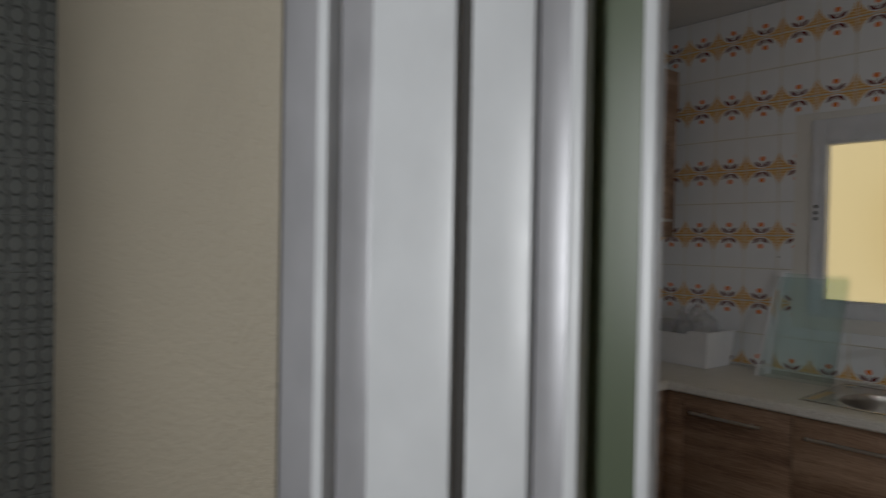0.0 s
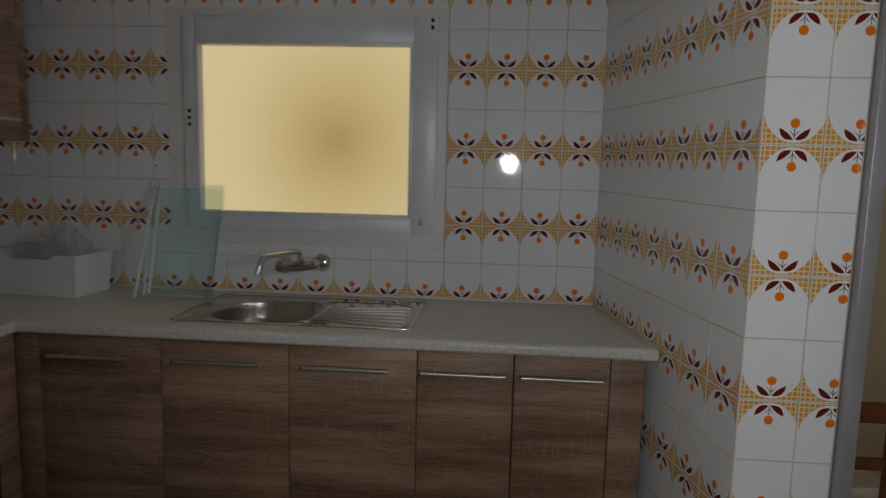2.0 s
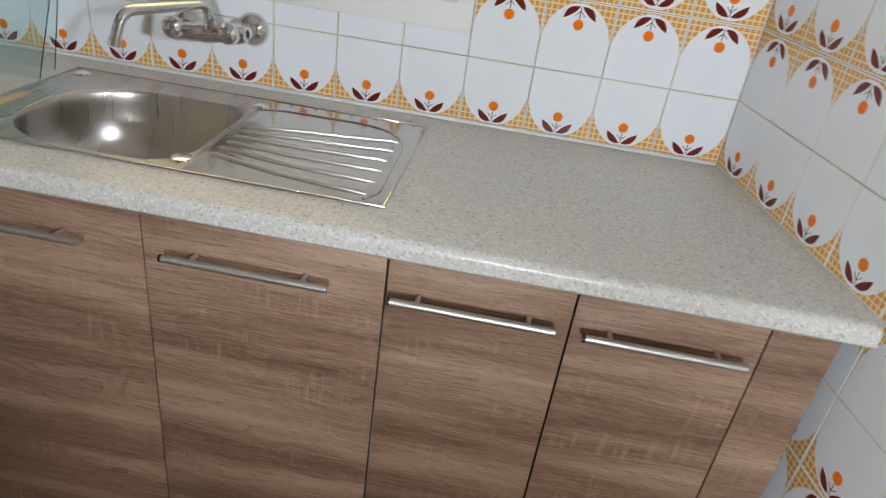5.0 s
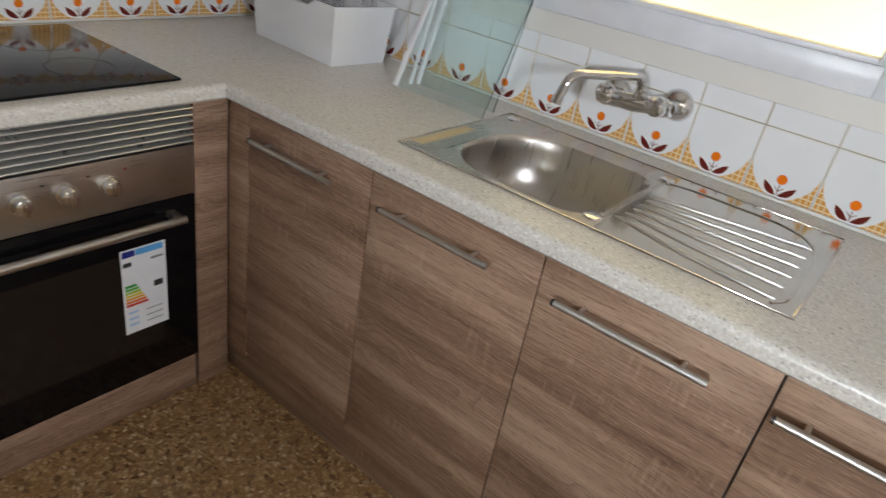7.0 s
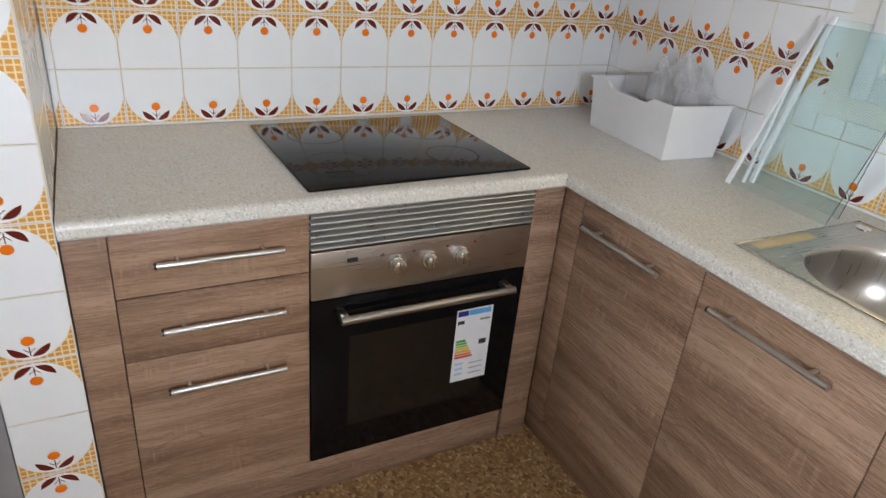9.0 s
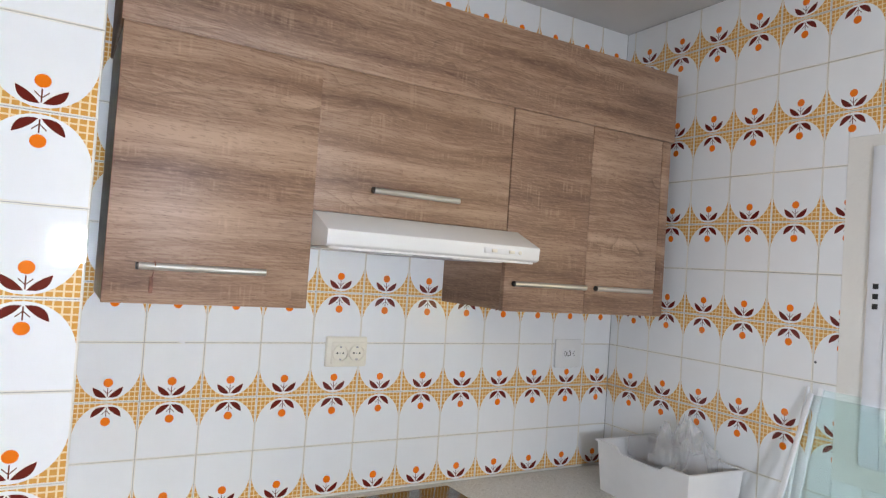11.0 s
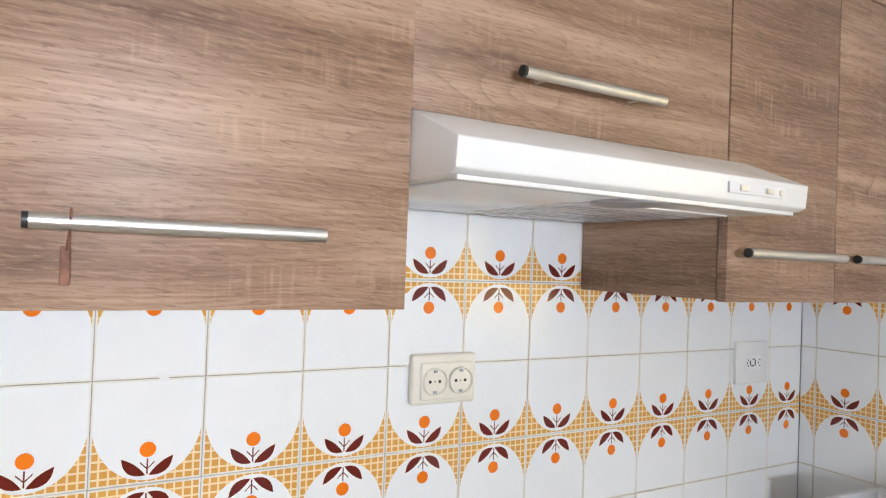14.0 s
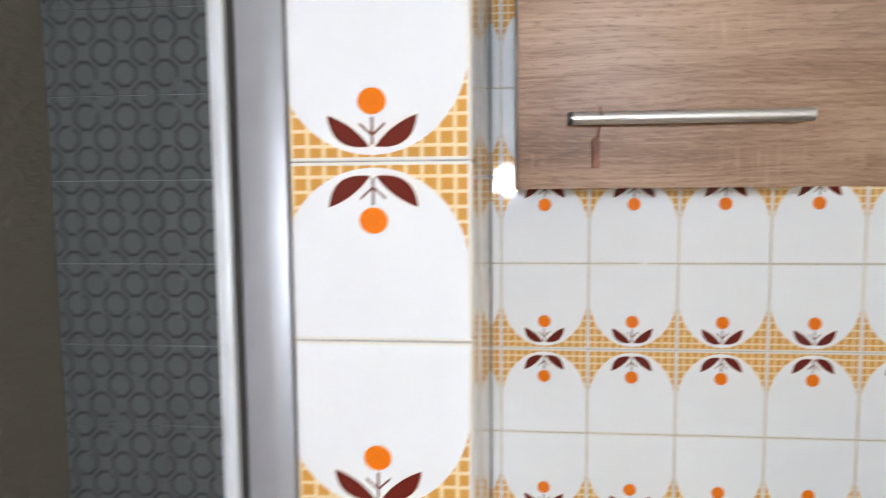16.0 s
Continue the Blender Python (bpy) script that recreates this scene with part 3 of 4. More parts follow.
for y in (-0.955, -0.866, -0.775):
    k = part("knob", tube([(0.605, y, 0.697), (0.615, y, 0.697), (0.616, y, 0.697), (0.632, y, 0.697), (0.634, y, 0.697)], [0.023, 0.022, 0.019, 0.017, 0.014], sides=24), CHROME, panel_ob)
    part("grip", box(0.630, 0.640, y - 0.0045, y + 0.0045, 0.680, 0.714, 0.002), CHROME, k)
for y in (-0.993, -0.735):
    part("pilot_lamp", tube([(0.6045, y, 0.727), (0.6065, y, 0.727)], 0.0032, sides=12), RED, panel_ob, "small red pilot lamp")
part("maker_mark", box(0.6050, 0.6056, -1.085, -1.058, 0.718, 0.730), BLACK, panel_ob)
for y in (-1.012, -0.925, -0.832):
    part("dial_print", box(0.6050, 0.6054, y + 0.012, y + 0.020, 0.723, 0.727), DARK_GAP, panel_ob)
door = part("oven_door", box(0.581, 0.603, OY0, OY1, 0.118, 0.622, 0.002), BLACK_GLASS, oven, "black glass oven door")
part("inner_window", box(0.6032, 0.6038, OY0 + 0.10, OY1 - 0.10, 0.215, 0.505), OVEN_WINDOW, door)
hd = part("door_handle", tube([(0.648, -1.112, 0.584), (0.648, -0.616, 0.584)], 0.0105, sides=18), STEEL, door, "thick brushed steel bar handle")
for y in (-1.100, -0.630):
    part("bracket", box(0.602, 0.648, y - 0.011, y + 0.011, 0.576, 0.594, 0.003), STEEL, hd)

label = thing("energy_label", (0.604, -0.71, 0.27), "white energy label with coloured bars stuck on the oven door", "label")
LY0, LY1, LZ = -0.763, -0.648, 0.013
part("sheet", box(0.6040, 0.6046, LY0, LY1, 0.275, 0.518), PAPER, label)


def print_on(name, y0, y1, z0, z1, colour):
    part(name, box(0.6047, 0.6050, LY0 + y0, LY0 + y1, LZ + z0, LZ + z1), ink("ink", colour), label, smooth=False)


print_on("flag_field", 0.004, 0.036, 0.484, 0.501, (0.01, 0.02, 0.22))
print_on("header_band", 0.038, 0.108, 0.484, 0.501, (0.12, 0.42, 0.80))
print_on("maker_mark", 0.005, 0.026, 0.458, 0.470, (0.03, 0.03, 0.03))
print_on("text_bar", 0.075, 0.108, 0.462, 0.468, (0.25, 0.25, 0.25))
for i, c in enumerate(((0.02, 0.30, 0.05), (0.10, 0.42, 0.05), (0.40, 0.55, 0.03), (0.75, 0.60, 0.02), (0.80, 0.40, 0.02), (0.78, 0.20, 0.02), (0.65, 0.04, 0.02))):
    print_on("class_bar", 0.006, 0.036 + i * 0.0045, 0.398 - i * 0.0092, 0.405 - i * 0.0092, c)
print_on("class_arrow", 0.080, 0.104, 0.380, 0.397, (0.02, 0.02, 0.02))
for i in range(3):
    print_on("text_bar", 0.056, 0.100, 0.318 - i * 0.018, 0.321 - i * 0.018, (0.35, 0.35, 0.38))
    print_on("text_bar", 0.010, 0.036, 0.320 - i * 0.018, 0.327 - i * 0.018, (0.45, 0.62, 0.80))

# ---- sink and tap ----
sink = thing("sink", (1.5, -0.17, 0.90), "stainless steel inset sink with bowl and ribbed drainer", "sink")
SX0, SX1, SY0, SY1 = 1.094, 1.912, -0.393, 0.046
DX = 1.560                                   # where the drainer begins
BC = (1.358, -0.203)


def bowl_outline(f, n=10):
    """The bowl seen from above: broad round corners at one end, tighter ones by the drainer."""
    w, h, pts = 0.180 * f, 0.166 * f, []
    for sx, sy, a0, r in ((1, 1, 0, 0.062 * f), (-1, 1, 90, 0.150 * f), (-1, -1, 180, 0.150 * f), (1, -1, 270, 0.078 * f)):
        for i in range(n + 1):
            a = radians(a0 + 90 * i / n)
            pts.append((BC[0] + sx * (w - r) + r * math.cos(a), BC[1] + sy * (h - r) + r * math.sin(a)))
    return pts


bm = bmesh.new()
profile = [(1.035, 0.9025), (1.022, 0.9015), (1.010, 0.8975)]
for k in range(17):
    a = radians(90 * k / 16)
    profile.append((max(math.cos(a), 0.0) ** 0.36 * 0.999 + 0.001, 0.893 - 0.142 * math.sin(a) ** 0.80))
rings = [[bm.verts.new((x, y, z)) for x, y in bowl_outline(f)] for f, z in profile]
for a, b in zip(rings, rings[1:]):
    for k in range(len(a)):
        bm.faces.new((a[k], a[(k + 1) % len(a)], b[(k + 1) % len(a)], b[k]))
bm.faces.new(rings[-1])
part("bowl", bm, SINK, sink, "satin steel bowl")
# flange between the bowl's lip and the outer edge
bm = bmesh.new()
inner = bowl_outline(1.035)


def outward(p):
    dx, dy = p[0] - BC[0], p[1] - BC[1]
    sx = ((DX if dx > 0 else SX0) - BC[0]) / dx if abs(dx) > 1e-6 else 9e9
    sy = ((SY1 if dy > 0 else SY0) - BC[1]) / dy if abs(dy) > 1e-6 else 9e9
    return BC[0] + dx * min(sx, sy), BC[1] + dy * min(sx, sy)


vi = [bm.verts.new((x, y, 0.9025)) for x, y in inner]
vo = [bm.verts.new((*outward(p), 0.9025)) for p in inner]
for k in range(len(vi)):
    j = (k + 1) % len(vi)
    bm.faces.new((vi[k], vi[j], vo[j], vo[k]))
for cx, cy in ((SX0, SY0), (SX0, SY1), (DX, SY0), (DX, SY1)):
    near = sorted(vo, key=lambda v: (v.co.x - cx) ** 2 + (v.co.y - cy) ** 2)[:2]
    bm.faces.new((near[0], near[1], bm.verts.new((cx, cy, 0.9025))))
part("flange", bm, SINK, sink, "satin steel flange")
part("drainer", box(DX, SX1, SY0, SY1, 0.9005, 0.9025), POLISHED, sink, "shiny steel drainer board")
for a in ((SX0, SX1, SY0, SY0 + 0.005), (SX0, SX1, SY1 - 0.005, SY1), (SX0, SX0 + 0.005, SY0 + 0.005, SY1 - 0.005), (SX1 - 0.005, SX1, SY0 + 0.005, SY1 - 0.005)):
    part("raised_rim", box(*a, 0.9006, 0.9045, 0.0014), POLISHED, sink)
for i in range(6):
    f = i / 5
    y0, y1 = -0.300 + 0.165 * f, -0.352 + 0.268 * f
    x0 = 1.566 + 0.008 * math.sin(f * math.pi)
    dip = 0.012 * (1 - f)
    part("rib", tube([(x0, y0, 0.9018), (x0 + 0.015, y0 - 0.002, 0.9032), (1.70, y0 * 0.58 + y1 * 0.42 - dip, 0.9034), (1.80, y0 * 0.24 + y1 * 0.76 - dip * 0.6, 0.9034), (1.858, y1, 0.9032), (1.872, y1, 0.9016)],
                     [0.0024, 0.0042, 0.0042, 0.0042, 0.0042, 0.0024], sides=10), NICKEL, sink)
part("drainer_edge", tube(arc([(1.545, -0.030, 0.9026), (1.60, -0.012, 0.9030), (1.882, -0.006, 0.9030), (1.890, -0.340, 0.9030), (1.870, -0.372, 0.9028)]), 0.0026, sides=8), POLISHED, sink)
for x, y in ((1.540, -0.343), (1.552, -0.012), (1.130, 0.005)):
    part("hole_cap", tube([(x, y, 0.9025), (x, y, 0.9060), (x, y, 0.9072)], [0.019, 0.0175, 0.012], sides=20), CHROME, sink)
part("waste", tube([(BC[0], BC[1], 0.7505), (BC[0], BC[1], 0.7540), (BC[0], BC[1], 0.7545)], [0.040, 0.038, 0.030], sides=24), CHROME, sink)
# Bright reflection on the flange, painted as an ochre strip.
part("protective_film", box(1.106, 1.132, -0.356, -0.165, 0.9027, 0.9031), ink("reflection_ochre", (0.62, 0.50, 0.28)), sink, "ochre strip painted for a reflection on the flange")

tap = thing("wall_tap", (1.43, 0.10, 1.02), "chrome wall-mounted mixer tap with a swivel spout", "tap")
for x, z in ((1.325, 1.018), (1.478, 1.032)):
    part("wall_flange", tube([(x, YB - 0.001, z), (x, YB - 0.004, z), (x, YB - 0.014, z), (x, YB - 0.022, z), (x, YB - 0.025, z)], [0.038, 0.038, 0.033, 0.020, 0.014], sides=28), CHROME, tap)
    part("inlet", tube([(x, YB - 0.020, z), (x, 0.090, z), (x, 0.088, z), (x, 0.068, z)], [0.013, 0.013, 0.017, 0.017]), CHROME, tap)
part("body", tube([(1.312, 0.060, 1.017), (1.330, 0.060, 1.019), (1.348, 0.060, 1.020), (1.40, 0.060, 1.025), (1.452, 0.060, 1.030), (1.472, 0.060, 1.032), (1.490, 0.060, 1.033)], [0.017, 0.022, 0.019, 0.023, 0.019, 0.022, 0.017], sides=20), CHROME, tap)
for x, z in ((1.346, 1.036), (1.470, 1.040)):
    k = part("tap_handle", tube([(x, 0.052, z - 0.006), (x, 0.030, z - 0.002), (x, 0.026, z), (x, 0.020, z), (x, 0.006, z + 0.002), (x, -0.002, z + 0.002), (x, -0.005, z + 0.002)], [0.012, 0.013, 0.020, 0.023, 0.022, 0.015, 0.006], sides=22), CHROME, tap, "round chrome tap handle")
    part("collar", tube([(x, 0.034, z - 0.002), (x, 0.031, z - 0.002)], 0.0155, sides=20), CHROME, k)
part("swivel", tube([(1.412, 0.056, 1.030), (1.412, 0.054, 1.046), (1.412, 0.053, 1.050), (1.412, 0.052, 1.060)], [0.017, 0.017, 0.0145, 0.0145], sides=18), CHROME, tap)
part("spout", tube(arc([(1.412, 0.052, 1.045), (1.408, 0.046, 1.088), (1.320, -0.122, 1.084), (1.310, -0.142, 1.030)], 8), 0.0105, sides=16), CHROME, tap)
part("aerator", tube([(1.311, -0.1405, 1.036), (1.309, -0.1435, 1.020)], 0.0128, sides=16), CHROME, tap)

# ---- wall units ----
FX = 0.345


def wall_unit(y0, y1, z0, z1, handle, label, depth=0.0, group="wall cabinets"):
    t = thing("wall_cabinet", (0.15, (y0 + y1) / 2, z0), label, "cabinet", group)
    part("body", box(0.004, FX - 0.020, y0 + 0.002, y1 - 0.002, z0 + 0.002, z1), CARCASS if depth else WOOD, t, smooth=False)
    d = part("door", box(FX - 0.018 + depth, FX + depth, y0 + 0.0006, y1 - 0.0006, z0, z1, 0.0008), WOOD, t, "brown sawn-oak door with level grain")
    if handle:
        bar_handle(d, (FX + depth + 0.030, handle[0], handle[2]), (FX + depth + 0.030, handle[1], handle[2]), (1, 0, 0), 0.0075)
    return t


wall_unit(-1.628, -1.1963, 1.477, 2.058, (-1.566, -1.306, 1.556), "oak-look wall cabinet with white sides beside the pier", 0.006)
wall_unit(-1.1957, -0.6315, 1.711, 2.0588, (-1.055, -0.811, 1.772), "oak-look lift-up wall cabinet above the cooker hood")
wall_unit(-0.6285, -0.3302, 1.486, 2.058, (-0.614, -0.352, 1.565), "narrow oak-look wall cabinet beside the hood")
wall_unit(-0.3298, -0.030, 1.486, 2.058, (-0.310, -0.075, 1.565), "narrow oak-look wall cabinet next to the corner")
panel("top_panel", box(0.004, FX + 0.003, -1.632, 0.022, 2.0595, 2.285, 0.0012), WOOD, "long oak-look board above the wall cabinets", "cabinet panel")
panel("filler_panel", box(FX - 0.018, FX, -0.028, 0.010, 1.486, 2.058, 0.001), WOOD, "oak-look strip closing the cabinet corner", "filler panel")
tag = thing("door_tag", (FX + 0.01, -1.535, 1.49), "small brown tag hanging from a cabinet handle by a thread", "tag")
part("thread", tube([(FX + 0.0365, -1.535, 1.568), (FX + 0.0440, -1.535, 1.560), (FX + 0.036, -1.536, 1.545), (FX + 0.024, -1.537, 1.532)], 0.0013, sides=6), CORK, tag)
part("plate", box(FX + 0.020, FX + 0.0245, -1.542, -1.534, 1.500, 1.535, 0.0012), CORK, tag)

hood = thing("cooker_hood", (0.2, -0.9, 1.6), "white enamelled cooker hood with sloping front under the cabinet", "cooker hood")
HY = (-1.1955, -0.596)
part("shell", prism([(0.006, 1.626), (0.442, 1.626), (0.453, 1.631), (0.456, 1.664), (0.350, 1.7095), (0.006, 1.7095)], "y", *HY, bevel=0.002), WHITE, hood)
part("under_panel", box(0.02, 0.42, HY[0] + 0.02, HY[1] - 0.02, 1.6220, 1.6258, 0.001), GLOSS_WHITE, hood, "glossy white underside")
filt = part("filter", box(0.07, 0.36, -0.930, -0.650, 1.6196, 1.6222, 0.001), GLOSS_WHITE, hood, "white grease filter with rows of slots")
for i in range(12):
    for j in range(3):
        y, x = -0.918 + i * 0.0225, 0.10 + j * 0.085
        part("slot", box(x, x + 0.05, y, y + 0.010, 1.6190, 1.6197), GREY_ALU, filt)
part("lamp_lens", lathe_z([(0.052, 1.6222), (0.050, 1.6190), (0.043, 1.6180), (0.0005, 1.6185)], 0.385, -0.885), GREY_ALU, hood, "round dark lamp lens")
part("front_lip", box(0.425, 0.440, HY[0] + 0.01, HY[1] - 0.01, 1.6205, 1.6262, 0.001), WHITE, hood)
sw = part("switch_plate", box(0.4545, 0.4585, -0.775, -0.655, 1.640, 1.655, 0.001), WHITE_PLASTIC, hood, "pale slide switches")
for y in (-0.755, -0.70):
    part("slider", box(0.4580, 0.4625, y, y + 0.016, 1.6435, 1.6515, 0.001), IVORY, sw)
part("button", tube([(0.457, -0.665, 1.6475), (0.461, -0.665, 1.6475)], 0.005, sides=12), IVORY, sw)

# ---- sockets ----
sock = thing("wall_socket", (0.0, -0.935, 1.28), "ivory double power socket on the tiles", "socket")
part("plate", box(0.001, 0.018, -1.012, -0.882, 1.282, 1.371, 0.006, segments=3), IVORY, sock)
part("inner_plate", box(0.0178, 0.0250, -0.998, -0.892, 1.291, 1.357, 0.004, segments=3), IVORY, sock)
for y in (-0.971, -0.919):
    o = part("outlet", tube([(0.0245, y, 1.324), (0.0256, y, 1.324)], 0.0212, sides=28), IVORY, sock, "round socket well")
    part("rim", lathe_x([(0.0250, 0.0250), (0.0308, 0.0244), (0.0318, 0.0232), (0.0308, 0.0220), (0.0250, 0.0213)], y, 1.324), IVORY, o)
    for dy in (-0.0095, 0.0095):
        part("pin_hole", tube([(0.0254, y + dy, 1.324), (0.0262, y + dy, 1.324)], 0.0029, sides=10), BLACK, o)
    for dz in (-0.0180, 0.0180):
        part("earth_clip", box(0.0254, 0.0290, y - 0.0030, y + 0.0030, 1.324 + dz - 0.0022, 1.324 + dz + 0.0022), GREY_ALU, o)
    part("centre_screw", tube([(0.0254, y, 1.324), (0.0262, y, 1.324)], 0.0018, sides=8), GREY_ALU, o)
swt = thing("wall_switch", (0.0, -0.08, 1.27), "white flush outlet plate on the tiles", "socket")
part("plate", box(0.001, 0.009, -0.140, -0.020, 1.266, 1.368, 0.003), WHITE, swt)
well = part("well", box(0.0088, 0.0098, -0.108, -0.050, 1.297, 1.335, 0.0008), WHITE_PLASTIC, swt)
for y, z, w, h in ((-0.088, 1.316, 0.004, 0.012), (-0.080, 1.309, 0.010, 0.003), (-0.070, 1.316, 0.004, 0.014), (-0.076, 1.325, 0.008, 0.003)):
    part("slot", box(0.0096, 0.0102, y - w / 2, y + w / 2, z - h / 2, z + h / 2), BLACK, well)
for y in (-0.100, -0.057):
    for dy, dz in ((0, 0), (0.004, 0.007), (0.004, -0.007)):
        part("pin_hole", tube([(0.0096, y + dy, 1.316 + dz), (0.0102, y + dy, 1.316 + dz)], 0.0022, sides=8), BLACK, well)

for p, q in (((0.0005, -1.405, 1.349), (0.0030, -1.405, 1.349)), ((0.0005, -1.412, 1.3535), (0.0022, -1.412, 1.3535))):
    tagged(part("wall_plug", tube([p, q], 0.0042, sides=10), WHITE_PLASTIC), "small pale plug filling a drill hole in the tiles", "wall plug")
tagged(part("screw_hole", tube([(0.790, YB - 0.0006, 1.405), (0.790, YB + 0.002, 1.405)], 0.0035, sides=10), BLACK), "small dark screw hole in the tiled wall", "screw hole")

# ---- window ----
win = tagged(thing("window_1", (1.43, YB, 1.10), "white painted window with a pale frosted pane and mortar border", "window"), kind="structure")
bm = bmesh.new()
for x0, x1, z0, z1 in ((W0, 0.922, V0, V1), (1.932, W1, V0, V1), (0.922, 1.932, V0, 1.158), (0.922, 1.932, 1.992, V1)):
    box(x0, x1, YB - 0.001, YB + 0.10, z0, z1, bm=bm)
part("mortar_border", bm, MORTAR, win, "rough patched mortar border", smooth=False)
G0, G1, K0, K1 = 0.985, 1.823, 1.232, 1.883
bm = bmesh.new()
for x0, x1, z0, z1 in ((0.922, G0 - 0.014, 1.158, 1.992), (G1 + 0.014, 1.932, 1.158, 1.992), (G0 - 0.014, G1 + 0.014, 1.158, K0 - 0.012), (G0 - 0.014, G1 + 0.014, K1 + 0.012, 1.992)):
    box(x0, x1, YB - 0.016, YB + 0.06, z0, z1, 0.003, bm)
frame_ob = part("window_frame", bm, PAINTED, win, "white painted frame")
bm = bmesh.new()
for x0, x1, z0, z1 in ((G0 - 0.014, G0, K0 - 0.012, K1 + 0.012), (G1, G1 + 0.014, K0 - 0.012, K1 + 0.012), (G0, G1, K0 - 0.012, K0), (G0, G1, K1, K1 + 0.012)):
    box(x0, x1, YB - 0.022, YB + 0.03, z0, z1, 0.002, bm)
part("glazing_bead", bm, PAINTED, win, "thin bead round the pane")
pane = part("pane", box(G0, G1, YB + 0.010, YB + 0.014, K0, K1), glass_material("frosted_pane", (0.97, 0.97, 0.96), 0.12), win, "frosted glass pane")
pane.visible_shadow = False
for x, z, n in ((0.945, 1.565, 3), (1.908, 1.945, 2)):
    for i in range(n):
        part("hinge_pin", box(x - 0.006, x + 0.006, YB - 0.021, YB - 0.015, z + i * 0.026, z + i * 0.026 + 0.014, 0.001), BLACK, frame_ob)
part("catch", box(1.868, 1.884, YB - 0.021, YB - 0.015, 1.196, 1.222, 0.002), GREY_ALU, frame_ob)
tagged(part("backdrop", box(0.4, 2.5, 0.285, 0.30, 0.7, 2.4), GLOW), "glowing cream backdrop outside the window standing in for a lit shaft wall", "backdrop", "", "structure")

# ---- loose things on the worktop ----
tray = thing("fridge_drawer", (0.42, -0.02, 0.90), "white plastic fridge drawer holding clear wrapping on the worktop", "drawer")
TM = pose(0.422, -0.018, 0.901, 0, 0, -4)


def shell_box(w0, d0, w1, d1, h, t, notch):
    """An open tray, wider at the top, with a dipped front rim."""
    bm = bmesh.new()
    def ring(w, d, z, dip=0.0):
        out = []
        for sx, sy in ((-1, -1), (-0.55, -1), (-0.42, -1), (0.42, -1), (0.55, -1), (1, -1), (1, -0.5), (1, 0.5), (1, 1), (0, 1), (-1, 1), (-1, 0)):
            low = dip if (abs(sx) < 0.5 and sy == -1) else 0.0
            out.append(bm.verts.new((sx * w, sy * d, z - low)))
        return out
    a = ring(w0, d0, 0)
    b = ring(w1, d1, h, notch)
    c = ring(w1 + 0.006, d1 + 0.006, h, notch)
    c2 = ring(w1 + 0.006, d1 + 0.006, h + 0.004, notch)
    d = ring(w1 - t, d1 - t, h + 0.004, notch)
    e = ring(w0 - t, d0 - t, t)
    for p, q in ((a, b), (b, c), (c, c2), (c2, d), (d, e)):
        for k in range(len(p)):
            j = (k + 1) % len(p)
            bm.faces.new((p[k], p[j], q[j], q[k]))
    bm.faces.new(a), bm.faces.new(e)
    return bm


bm = shell_box(0.182, 0.098, 0.195, 0.110, 0.158, 0.003, 0.018)
bmesh.ops.transform(bm, matrix=TM, verts=bm.verts)
part("shell", bm, WHITE_PLASTIC, tray, "white moulded plastic shell", smooth=False)
bm = box(0.186, 0.190, -0.03, 0.04, 0.112, 0.116)
box(0.185, 0.189, -0.03, 0.04, 0.120, 0.123, bm=bm)
bmesh.ops.transform(bm, matrix=TM, verts=bm.verts)
part("grip_line", bm, GREY_ALU, tray)


def crumpled(cx, cy, cz, sx, sy, sz, seed, nx=16, ny=12):
    bm = bmesh.new()
    rnd = random.Random(seed)
    vs = [[None] * (ny + 1) for _ in range(nx + 1)]
    for i in range(nx + 1):
        for j in range(ny + 1):
            u, v = i / nx - 0.5, j / ny - 0.5
            h = (0.25 - u * u - v * v) * 2.2 + 0.55 * noise.noise(Vector((u * 7, v * 7, seed))) + 0.25 * rnd.uniform(-0.5, 0.5)
            vs[i][j] = bm.verts.new((cx + sx * (u + 0.12 * noise.noise(Vector((v * 9, u * 5, seed + 3)))), cy + sy * v, cz + sz * max(h, -0.3)))
    for i in range(nx):
        for j in range(ny):
            bm.faces.new((vs[i][j], vs[i + 1][j], vs[i + 1][j + 1], vs[i][j + 1]))
    return bm


wrap = part("plastic_wrapping", crumpled(0.475, 0.0, 1.050, 0.20, 0.15, 0.185, 5), PLASTIC_FILM, None, smooth=False)
tagged(wrap, "crumpled clear plastic wrapping lying in the white drawer", "wrapping")
wrap2 = part("clear_tray", box(0.27, 0.42, -0.03, 0.085, 1.02, 1.085, 0.006), PLASTIC_FILM, None)
tagged(wrap2, "small clear plastic tray lying in the white drawer", "tray")

LEAN = "glass fridge shelf with white edge strips leaning on the tiles"
